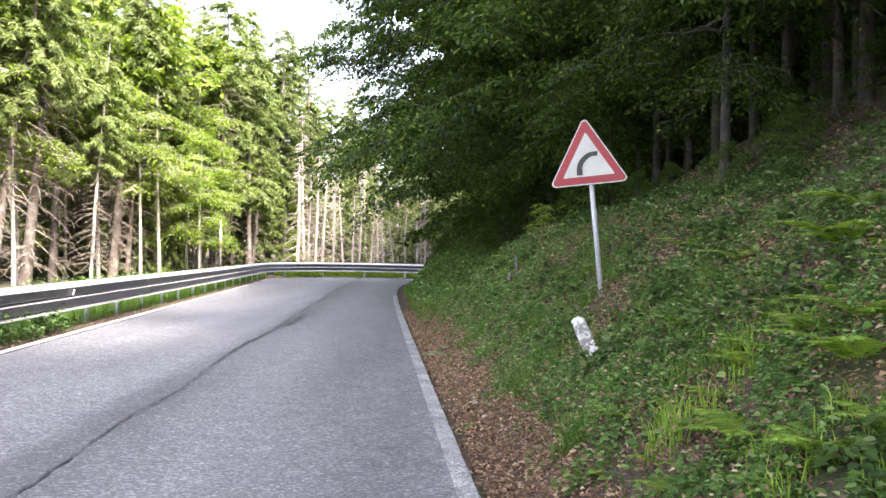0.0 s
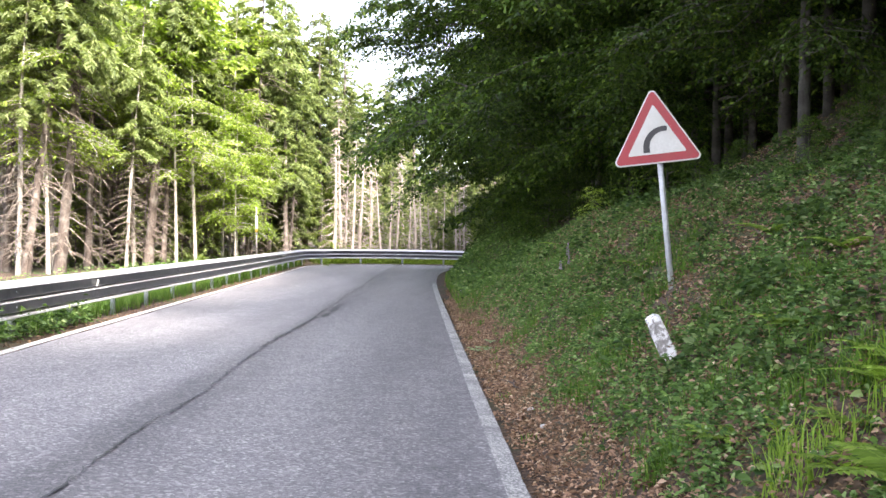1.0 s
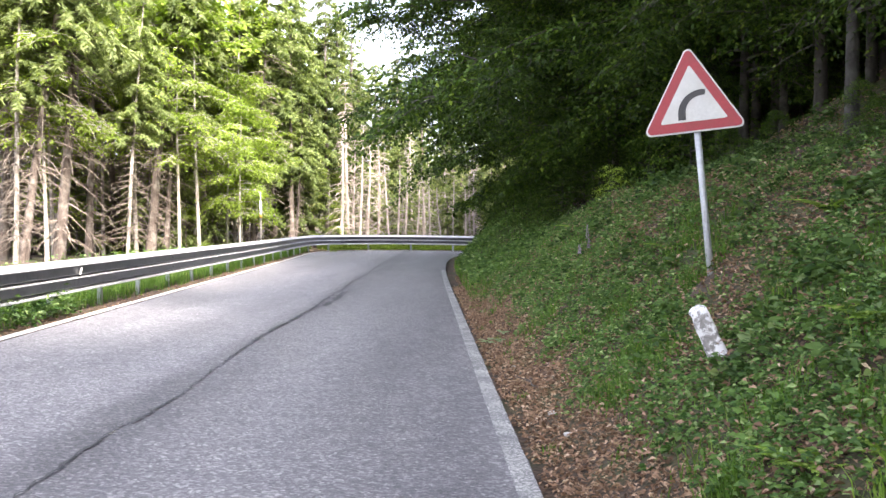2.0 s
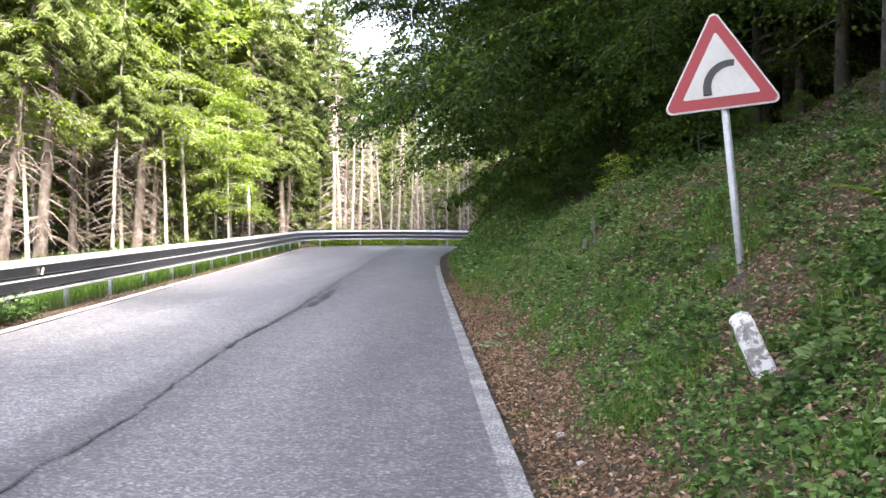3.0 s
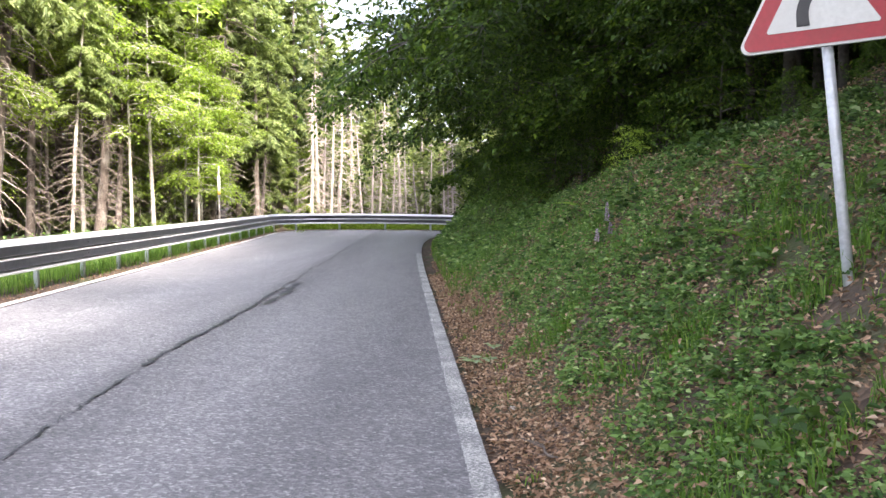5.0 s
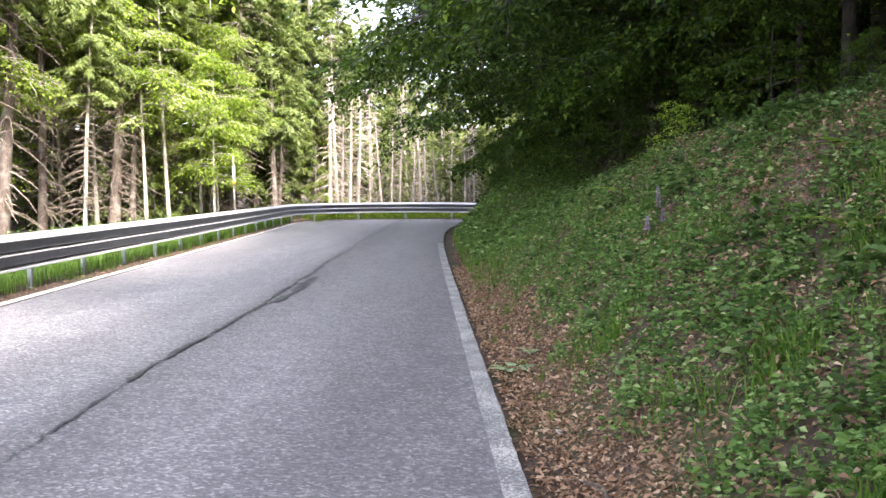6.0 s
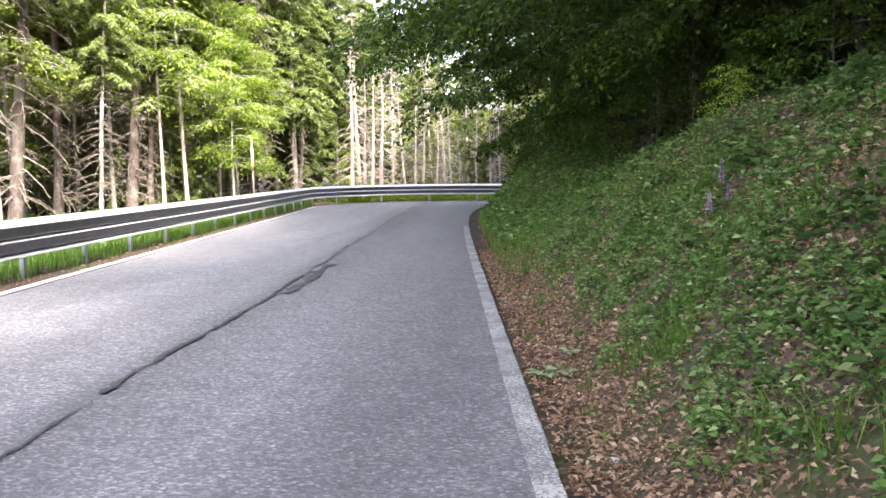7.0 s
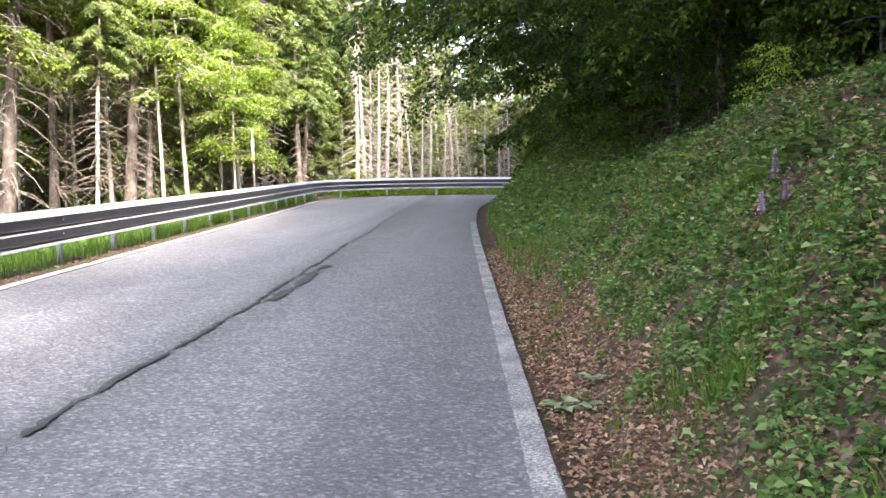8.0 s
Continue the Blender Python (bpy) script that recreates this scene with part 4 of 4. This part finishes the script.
plant_out(saplings, [
    (-13.9, 47.6, 320, 1.0, 1), (-12.9, 51.2, 30, 0.95, 1),
    (-13.1, 49.5, 0, 1.0, 0), (-12.2, 48.5, 70, 0.8, 0), (-14.6, 46.8, 20, 0.9, 1), (-18.6, 42.5, 300, 1.0, 1), (-16.2, 45.6, 220, 1.0, 1), (-19.6, 45, 120, 0.9, 0), (-13.4, 52, 60, 0.8, 1), (-12.6, 50.5, 150, 0.85, 0), (-17.0, 38.4, 10, 0.95, 1), (-19.2, 38.5, 80, 1.1, 1), (-18.3, 47, 200, 1.0, 1), (-16.0, 50, 20, 0.9, 0), (-9.5, 58, 20, .5, 0), (-17.5, 52, 60, 1.0, 1), (-20.5, 43, 60, 1.0, 0), (-21.5, 49, 60, 1.0, 1), (-14.2, 51.5, 60, 1.1, 0), (-24, 47, 90, 1.1, 1),
], "young beeches")
shrubs = [(-17.5 + 1.1 * k + rng.normal() * 0.5, 43.5 + 1.0 * k + rng.normal() * 1.0, rng.random() * 360, 0.22 + 0.2 * rng.random(), 2) for k in range(8)]
shrubs += [(-20 + 2.0 * k + rng.normal() * 0.6, 47 + 0.8 * k + rng.normal() * 1.5, rng.random() * 360, 0.45 + 0.4 * rng.random(), 2) for k in range(8)]
shrubs += [(-30 + 1.55 * k + rng.normal() * 0.6, 52 + 0.55 * k + rng.normal() * 1.5, rng.random() * 360, 1.0 + 0.7 * rng.random(), 2) for k in range(17)]
shrubs += [(-24.5 + 1.25 * k + rng.normal() * 0.4, 46.5 + 0.3 * k + rng.normal(), rng.random() * 360, 0.55 + 0.35 * rng.random(), 2) for k in range(9)]
shrubs += [(-6 + 1.1 * k, 61 + rng.normal(), rng.random() * 360, 0.5 + 0.3 * rng.random(), 2) for k in range(7)]
plant_out(saplings, shrubs, "shrubs at the forest edge")

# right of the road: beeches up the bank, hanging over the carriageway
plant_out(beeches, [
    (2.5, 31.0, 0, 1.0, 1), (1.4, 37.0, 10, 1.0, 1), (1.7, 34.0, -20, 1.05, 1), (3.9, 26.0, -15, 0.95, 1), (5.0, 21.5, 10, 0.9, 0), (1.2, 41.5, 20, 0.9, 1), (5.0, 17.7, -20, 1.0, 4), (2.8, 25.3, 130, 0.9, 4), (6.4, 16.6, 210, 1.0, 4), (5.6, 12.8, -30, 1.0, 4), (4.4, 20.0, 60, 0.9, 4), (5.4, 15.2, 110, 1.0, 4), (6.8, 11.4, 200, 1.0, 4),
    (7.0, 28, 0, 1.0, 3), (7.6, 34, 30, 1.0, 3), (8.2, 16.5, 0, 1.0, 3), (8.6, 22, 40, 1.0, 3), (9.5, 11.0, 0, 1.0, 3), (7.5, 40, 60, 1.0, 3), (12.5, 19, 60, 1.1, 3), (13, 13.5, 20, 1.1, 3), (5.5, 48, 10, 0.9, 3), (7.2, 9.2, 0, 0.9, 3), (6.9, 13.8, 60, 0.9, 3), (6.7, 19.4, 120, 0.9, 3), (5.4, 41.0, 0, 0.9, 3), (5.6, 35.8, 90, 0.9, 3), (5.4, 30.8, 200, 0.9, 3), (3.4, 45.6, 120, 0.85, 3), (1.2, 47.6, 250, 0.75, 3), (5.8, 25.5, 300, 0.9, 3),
    # big-leaved hill beeches, mostly out of view, added to keep sun off the road
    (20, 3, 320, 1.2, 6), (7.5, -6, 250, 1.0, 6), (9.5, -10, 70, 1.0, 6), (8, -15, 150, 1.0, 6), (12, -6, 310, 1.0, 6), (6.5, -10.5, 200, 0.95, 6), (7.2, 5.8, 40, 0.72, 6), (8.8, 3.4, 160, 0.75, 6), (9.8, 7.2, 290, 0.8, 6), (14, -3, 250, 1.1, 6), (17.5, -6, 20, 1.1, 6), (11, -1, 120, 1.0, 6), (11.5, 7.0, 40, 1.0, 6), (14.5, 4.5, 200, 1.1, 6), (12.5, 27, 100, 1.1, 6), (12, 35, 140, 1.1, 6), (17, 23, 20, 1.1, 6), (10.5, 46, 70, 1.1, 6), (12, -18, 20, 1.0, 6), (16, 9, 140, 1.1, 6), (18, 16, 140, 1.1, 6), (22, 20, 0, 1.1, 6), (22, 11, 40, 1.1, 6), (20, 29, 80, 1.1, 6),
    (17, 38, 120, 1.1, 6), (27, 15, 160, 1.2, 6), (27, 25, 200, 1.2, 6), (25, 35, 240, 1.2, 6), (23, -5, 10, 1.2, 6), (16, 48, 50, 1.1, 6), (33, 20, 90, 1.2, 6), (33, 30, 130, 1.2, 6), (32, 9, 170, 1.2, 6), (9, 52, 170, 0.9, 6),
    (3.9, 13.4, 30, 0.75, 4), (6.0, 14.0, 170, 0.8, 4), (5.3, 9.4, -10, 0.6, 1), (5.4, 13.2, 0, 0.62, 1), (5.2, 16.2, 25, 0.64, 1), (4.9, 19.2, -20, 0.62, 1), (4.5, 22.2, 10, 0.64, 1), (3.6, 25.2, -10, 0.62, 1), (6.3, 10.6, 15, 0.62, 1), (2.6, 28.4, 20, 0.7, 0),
    # tall beeches, crowns mostly above the view, added to shade bank and lane
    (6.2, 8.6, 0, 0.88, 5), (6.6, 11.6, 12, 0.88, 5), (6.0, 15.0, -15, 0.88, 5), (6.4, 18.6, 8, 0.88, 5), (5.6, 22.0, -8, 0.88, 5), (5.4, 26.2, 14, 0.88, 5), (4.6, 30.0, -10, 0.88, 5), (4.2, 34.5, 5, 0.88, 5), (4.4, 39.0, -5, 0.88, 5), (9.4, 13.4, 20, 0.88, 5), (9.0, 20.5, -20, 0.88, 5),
# further rows of them, added to keep the wood behind the bank dark
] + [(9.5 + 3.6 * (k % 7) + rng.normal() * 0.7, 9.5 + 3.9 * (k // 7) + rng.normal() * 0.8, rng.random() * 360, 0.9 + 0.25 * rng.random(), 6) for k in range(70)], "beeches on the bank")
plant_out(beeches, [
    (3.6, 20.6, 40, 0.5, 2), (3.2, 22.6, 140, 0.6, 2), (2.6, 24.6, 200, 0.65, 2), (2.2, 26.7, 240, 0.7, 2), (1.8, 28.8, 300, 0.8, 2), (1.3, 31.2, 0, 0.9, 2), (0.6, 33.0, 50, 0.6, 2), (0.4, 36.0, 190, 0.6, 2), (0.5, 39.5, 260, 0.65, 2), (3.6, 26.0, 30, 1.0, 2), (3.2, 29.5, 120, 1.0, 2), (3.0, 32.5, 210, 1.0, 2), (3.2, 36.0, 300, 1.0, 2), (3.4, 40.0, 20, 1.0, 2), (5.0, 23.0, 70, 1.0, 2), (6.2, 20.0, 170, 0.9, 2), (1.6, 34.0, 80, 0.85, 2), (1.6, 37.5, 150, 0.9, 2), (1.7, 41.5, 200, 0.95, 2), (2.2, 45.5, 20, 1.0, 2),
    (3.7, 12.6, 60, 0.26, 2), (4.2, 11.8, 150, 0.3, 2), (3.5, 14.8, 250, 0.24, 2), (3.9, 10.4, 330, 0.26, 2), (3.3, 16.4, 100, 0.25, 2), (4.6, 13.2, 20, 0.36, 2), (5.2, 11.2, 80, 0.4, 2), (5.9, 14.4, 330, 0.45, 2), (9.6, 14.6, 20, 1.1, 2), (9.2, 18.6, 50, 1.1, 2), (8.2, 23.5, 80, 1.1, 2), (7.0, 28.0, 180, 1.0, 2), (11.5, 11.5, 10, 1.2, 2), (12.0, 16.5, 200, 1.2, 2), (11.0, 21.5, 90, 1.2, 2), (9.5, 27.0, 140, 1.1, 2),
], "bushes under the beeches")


plant_out(saplings, [(1.85, 18.6, 150, 0.2, 2), (2.2, 17.6, 60, 0.17, 2), (3.4, 11.6, 60, 0.26, 2), (3.2, 9.6, 200, 0.28, 2)], "saplings on the bank")


# ---- ground cover ----
def spread(n, x0, x1, y0, y1, keep):
    p = np.column_stack([rng.uniform(x0, x1, n), rng.uniform(y0, y1, n)])
    z, dr, dl = terrain(p)
    ok = keep(p, dr, dl)
    return np.column_stack([p, z])[ok], dr[ok], dl[ok]


def patchy(p, scale, level, seed=0.0):
    return wobble(p, scale, seed) + 0.5 * wobble(p, scale * 3.1, seed + 5) > level


def grass(name, pts, height, label, mat="grass"):
    g = Geo()
    n = len(pts)
    az = rng.random(n) * 6.28
    h = height * (0.4 + 0.9 * rng.random(n))
    lean = 0.25 + 0.5 * rng.random(n)
    d = np.column_stack([np.cos(az), np.sin(az), np.zeros(n)])
    s = np.column_stack([-np.sin(az), np.cos(az), np.zeros(n)]) * (0.003 + 0.003 * rng.random(n))[:, None]
    up = np.array([0, 0, 1.0])
    a = pts - up * 0.02
    b = pts + up * (h * 0.6)[:, None] + d * (h * lean * 0.35)[:, None]
    c = pts + up * (h * 0.85)[:, None] + d * (h * lean)[:, None]
    v = np.stack([a - s, a + s, b + s * 0.8, b - s * 0.8, c + s * 0.15, c - s * 0.15], 1).reshape(-1, 3)
    k = np.arange(n)[:, None] * 6
    f = np.concatenate([k + np.array([[0, 1, 2, 3]]), k + np.array([[3, 2, 4, 5]])], 1).reshape(-1, 4)
    g.add(v, f)
    tagged(part(name, g, MAT[mat], None, label), category="grass", kind="stuff")


def herbs(name, pts, height, size, mat, label, leaves_each=6, full=False):
    g = Geo()
    n = len(pts)
    base = np.repeat(pts, leaves_each, 0)
    m = len(base)
    az = rng.random(m) * 6.28
    hh = np.repeat(height * (0.3 + 0.9 * rng.random(n)), leaves_each) * (0.3 + 0.7 * rng.random(m))
    along = np.column_stack([np.cos(az), np.sin(az), 0.25 * rng.normal(size=m)])
    nrm = np.array([0, 0, 1.0]) + rng.normal(0, 0.5, (m, 3)) + np.array([-0.2, -0.25, 0])
    sz = np.repeat(size * (0.6 + 0.8 * rng.random(n)), leaves_each) * (0.7 + 0.5 * rng.random(m))
    p = base + np.array([0, 0, 1.0]) * hh[:, None] + along * (sz * 0.35 + 0.25 * hh * rng.random(m))[:, None]
    leaves(g, p, along, nrm, sz, sz * (0.5 + 0.25 * rng.random(m)), 0.2, full)
    tagged(part(name, g, mat, None, label), category="plants", kind="stuff")


def litter(name, pts, size, label, full=False):
    g = Geo()
    n = len(pts)
    az = rng.random(n) * 6.28
    along = np.column_stack([np.cos(az), np.sin(az), 0.35 * rng.normal(size=n)])
    nrm = np.array([0, 0, 1.0]) + rng.normal(0, 0.45, (n, 3))
    sz = size * (0.55 + 0.8 * rng.random(n))
    leaves(g, pts + np.array([0, 0, 1.0]) * (0.005 + 0.035 * rng.random(n))[:, None], along, nrm, sz, sz * 0.55, 0.3, full)
    tagged(part(name, g, MAT["dead"], None, label), category="leaf litter", kind="stuff")


p, dr, dl = spread(90000, -2, 4.6, 3.5, 30, lambda p, dr, dl: (dr > 0.2) & ((dr < 0.75) | patchy(p, 1.6, 0.05, 4)) & (dr < 5))
litter("fallen_leaves", p, 0.042, "brown fallen beech leaves along the road edge")
p, dr, dl = spread(60000, -1.2, 1.4, 4, 26, lambda p, dr, dl: (dr > 0.05 + 0.05 * wobble(p, 6)) & (dr < 0.72 + 0.15 * wobble(p, 2.2, 7)))
litter("edge_leaves", p, 0.042, "dense brown leaf litter in the road gutter")
p, dr, dl = spread(52000, -2, 4, 4, 24, lambda p, dr, dl: (dr > 0.5) & (dr < 3.4))
p[:, 2] += 0.09 * rng.random(len(p))
litter("loose_leaves", p, 0.044, "dry brown leaves lying among the herbs")
p, dr, dl = spread(16000, -3, 8, 4, 48, lambda p, dr, dl: (dr > 0.25) & (dr < 9))
litter("scattered_leaves", p, 0.055, "brown fallen leaves on the bank")


def tufts(n, blades, x0, x1, y0, y1, keep, radius=0.07):
    c, dr, dl = spread(n, x0, x1, y0, y1, keep)
    q = np.repeat(c, blades, 0)
    q[:, :2] += rng.normal(0, radius, (len(q), 2))
    # the feet of the sign and of the stone stand clear
    for x, y, d in ((1.70, 10.65, 0.28), (1.32, 8.64, 0.2)):
        q = q[np.hypot(q[:, 0] - x, q[:, 1] - y) > d]
    q[:, 2] = terrain(q[:, :2])[0]
    return q


grass("bank_grass", tufts(2700, 30, -2, 3.6, 3.5, 24, lambda p, dr, dl: (dr > 0.6 + 0.2 * wobble(p, 2.5)) & (dr < 2.2 + 0.4 * wobble(p, 0.9, 6)) & patchy(p, 1.5, 0.08, 2), 0.05), 0.18, "tufts of green grass on the bank")
# brighter fern green stands in for the light falling into the clearing
grass("clearing_grass", tufts(210, 30, 0.6, 4.2, 3.2, 6.2, lambda p, dr, dl: (dr > 0.9) & (dr < 3.6) & patchy(p, 1.6, 0.0, 5), 0.05), 0.20, "long grass tufts, coloured bright for the light of the clearing", "fern")
grass("gutter_grass", tufts(170, 16, -1.2, 1.2, 4, 26, lambda p, dr, dl: (dr > 0.2) & (dr < 0.7), 0.035), 0.09, "small grass tufts in the leaf litter")
p, dr, dl = spread(24000, -2, 4.5, 3.5, 26, lambda p, dr, dl: (dr > 0.6 + 0.12 * wobble(p, 2.5)) & (dr < 2.3) & patchy(p, 1.3, 0.0, 2))
grass("short_grass", p, 0.10, "short grass between the herbs")
p, dr, dl = spread(42000, -3, 3, 22, 49, lambda p, dr, dl: (dr > 0.3) & (dr < 2.4))
grass("far_bank_grass", p, 0.2, "long green grass at the bend")
herb_keep = lambda p, dr, dl: (dr > 0.66 + 0.2 * wobble(p, 3.0, 1)) & (dr < np.where(p[:, 1] > 18, 3.0, 4.4)) & (rng.random(len(p)) > 0.34 * (dr - 1.6)) & patchy(p, 1.9, -0.14, 9)
p = tufts(8600, 7, -2, 5.4, 3.5, 26, herb_keep, 0.08)
herbs("bank_herbs", p, 0.14, 0.040, MAT["herb"], "low leafy herbs covering the bank", 9)
p = tufts(2600, 5, -2, 5.4, 3.5, 24, lambda p, dr, dl: (dr > 0.75) & (dr < 4.2), 0.10)
herbs("sparse_herbs", p, 0.10, 0.045, MAT["herb"], "small seedlings among the dead leaves", 6, True)
p = tufts(800, 6, -2, 6, 3.5, 26, lambda p, dr, dl: (dr > 0.8) & (dr < 4.8) & patchy(p, 0.9, -0.1, 13), 0.07)
herbs("tall_herbs", p, 0.24, 0.062, MAT["herb"], "taller leafy herbs and brambles on the bank", 10, True)
p, dr, dl = spread(5000, -3, 2.5, 24, 49, lambda p, dr, dl: (dr > 0.5) & (dr < 3.2))
herbs("bend_bank_herbs", p, 0.22, 0.10, MAT["herb"], "leafy herbs on the bank at the bend", 6)
p, dr, dl = spread(60000, -9.5, -5.4, 5, 50, lambda p, dr, dl: (dl > 0.16 + 0.08 * wobble(p, 2.0)) & (dl < 1.6))
grass("verge_grass", p, 0.32, "tall green grass under the guard rail")
p, dr, dl = spread(26000, -10, -4.6, 6, 50, lambda p, dr, dl: (dl > -0.27 + 0.05 * wobble(p, 5)) & (dl < 0.35))
litter("verge_litter", p, 0.04, "brown needles and leaves along the road edge under the rail")
p, dr, dl = spread(9000, -13, -6, 8, 50, lambda p, dr, dl: (dl > 0.6) & (dl < 5))
herbs("verge_herbs", p, 0.55, 0.10, MAT["herb"], "leafy plants behind the guard rail", 5)
p, dr, dl = spread(900, -7.2, -5.7, 9.5, 16.5, lambda p, dr, dl: (dl > -0.02) & (dl < 0.35))
herbs("rail_herbs", p, 0.42, 0.085, MAT["herb"], "leafy weeds growing through the guard rail", 7)
p, dr, dl = spread(9000, -9, 4, 50, 62, lambda p, dr, dl: (dl > 0.4) & (dl < 5))
herbs("bend_herbs", p, 0.5, 0.12, MAT["fresh"], "leafy plants beyond the bend", 6)


# ---- single plants and small things on the bank ----
def fern(seed, fronds, length):
    """A fern: arching fronds, each with two rows of tapering leaflets."""
    r = np.random.default_rng(seed)
    plant = tagged(new("fern"), "bright green fern with arching fronds on the bank", "fern")
    for k in range(fronds):
        g = Geo()
        az = 6.28 * k / fronds + r.normal() * 0.3
        ln = length * (0.7 + 0.5 * r.random())
        u = np.linspace(0, 1, 22)
        d = np.array([math.cos(az), math.sin(az), 0])
        p = d[None] * (ln * (0.15 * u + 0.8 * u ** 1.4))[:, None]
        p[:, 2] = ln * (0.95 * u - 0.62 * u * u) * (0.8 + 0.3 * r.random())
        tube(g, p, np.linspace(0.005, 0.0015, 22), 3)
        t = unit(np.gradient(p, axis=0))
        side = unit(np.cross(t, np.array([0, 0, 1.0])))
        w = ln * 0.24 * np.sin(np.clip(u * 1.05 + 0.06, 0, 1) * math.pi) ** 0.8
        for sg in (-1, 1):
            leaves(g, p[4:], side[4:] * sg + t[4:] * 0.35 + np.array([0, 0, -0.1]), np.cross(side[4:], t[4:]) + r.normal(0, 0.12, (18, 3)), w[4:] + 0.01, 0.036 * ln / 0.5, 0.1)
        part("frond", g, MAT["fern"], plant)
    return plant


ferns = [fern(61, 8, 0.5), fern(62, 6, 0.42), fern(63, 7, 0.6)]
plant_out(ferns, [(2.19, 5.64, 0, 1, 0), (1.9, 5.97, 40, 0.9, 1), (1.5, 5.52, 90, 0.85, 1), (1.6, 5.05, 130, 0.9, 0), (2.12, 4.95, 10, 0.9, 2), (2.35, 5.33, 60, 1, 0), (1.26, 5.6, 200, 0.6, 1), (2.9, 7.0, 30, 1.1, 2), (3.3, 7.6, 80, 1.1, 0), (2.55, 6.2, 150, 0.9, 1), (1.95, 7.6, 20, 0.8, 0),
                  (2.2, 9.6, 20, 0.7, 1), (1.75, 12.5, 70, 0.7, 0), (2.1, 13.6, 10, 0.7, 1), (2.6, 10.2, 120, 0.8, 2), (1.3, 6.6, 120, 0.6, 1), (1.7, 4.4, 60, 0.8, 2), (2.6, 8.4, 60, 0.8, 0), (1.25, 18.2, 60, 0.8, 0), (1.6, 16.6, 90, 0.7, 1)]
          + [(1.15 + 0.42 * (k % 5) + 0.12 * rng.normal(), 4.3 + 0.75 * (k // 5) + 0.2 * rng.normal(), rng.random() * 360, 0.45 + 0.25 * rng.random(), k % 3) for k in range(20)], "ferns on the bank")


def orchid(x, y, h):
    plant = tagged(new("purple_orchid"), "slim purple flower spike in the grass", "flower")
    g = Geo()
    tube(g, [(0, 0, -0.03), (0.004, 0, h * 0.5), (0.0, 0.005, h)], [0.005, 0.004, 0.002], 5)
    part("stem", g, MAT["grass"], plant)
    g = Geo()
    n = 46
    z = h * (0.5 + 0.52 * np.linspace(0, 1, n))
    az = np.arange(n) * 2.4
    d = np.column_stack([np.cos(az), np.sin(az), 0.2 + 0 * az])
    leaves(g, np.column_stack([0 * z, 0 * z, z]), d, np.array([0, 0, 1.0]) + rng.normal(0, 0.4, (n, 3)), np.linspace(0.038, 0.016, n), 0.026, 0.2)
    part("blossom", g, MAT["purple"], plant, "purple petals")
    g = Geo()
    az = np.arange(5) * 1.25
    leaves(g, np.zeros((5, 3)), np.column_stack([np.cos(az), np.sin(az), 0.5 + 0 * az]), np.tile([[0, 0, 1.0]], (5, 1)), 0.12, 0.03, 0.2)
    part("foliage", g, MAT["herb"], plant)
    plant.matrix_basis = Matrix.Translation((x, y, ground_z(x, y) - 0.01))


orchid(1.17, 15.6, 0.36)
orchid(1.05, 15.45, 0.24)
orchid(1.16, 15.3, 0.22)


def pale_plant(x, y, size, seed):
    r = np.random.default_rng(seed)
    g = Geo()
    n = 9
    az = np.arange(n) * 0.7 + r.normal(0, 0.2, n)
    leaves(g, np.column_stack([r.normal(0, 0.03, n), r.normal(0, 0.03, n), 0.02 + 0.05 * r.random(n)]), np.column_stack([np.cos(az), np.sin(az), 0.35 * r.random(n)]), np.array([0, 0, 1.0]) + r.normal(0, 0.25, (n, 3)), size * (0.8 + 0.4 * r.random(n)), size * 0.6, 0.15)
    ob = tagged(part("pale_leafy_plant", g, MAT["pale_leaf"], None, "small plant with pale grey-green leaves among dead leaves"), category="plant")
    ob.matrix_basis = Matrix.Translation((x, y, ground_z(x, y)))


pale_plant(-0.20, 15.3, 0.13, 1)
pale_plant(0.03, 15.75, 0.11, 2)
pale_plant(0.0, 15.2, 0.08, 3)


def rock(x, y, s, seed, label):
    bm = bmesh.new()
    bmesh.ops.create_icosphere(bm, subdivisions=2, radius=s)
    for v in bm.verts:
        v.co *= 1 + 0.35 * noise.noise(v.co * (1.1 / s) + Vector((seed, 0, 0)))
        v.co.z *= 0.65
    ob = tagged(part("stone", bm, MAT["rock"], None, label), category="stone")
    ob.matrix_basis = Matrix.Translation((x, y, ground_z(x, y) + s * 0.25))


for k, (x, y, s) in enumerate([(-0.62, 27.0, 0.07), (0.42, 9.6, 0.035), (0.36, 10.4, 0.04), (0.1, 13.2, 0.03), (0.75, 12.4, 0.04), (-0.3, 19.5, 0.05)]):
    rock(x, y, s, k * 3.1, "small pale stone in the leaf litter")


def stick(x, y, turn, length):
    g = Geo()
    u = np.linspace(0, 1, 7)
    p = np.column_stack([u * length, 0.03 * np.sin(u * 7), 0.02 + 0.05 * u])
    tube(g, p, np.linspace(0.011, 0.004, 7), 6)
    tube(g, [p[3], p[3] + [0.08, 0.07, 0.04], p[3] + [0.16, 0.1, 0.05]], [0.006, 0.004, 0.002], 5)
    ob = tagged(part("fallen_stick", g, MAT["twig"], None, "thin dead stick lying on the leaf litter", True), category="stick")
    ob.matrix_basis = Matrix.Translation((x, y, ground_z(x, y))) @ Matrix.Rotation(radians(turn), 4, "Z")


stick(-0.2, 18.7, 35, 0.55)
stick(0.3, 11.6, 120, 0.3)
stick(0.5, 14.6, 20, 0.35)
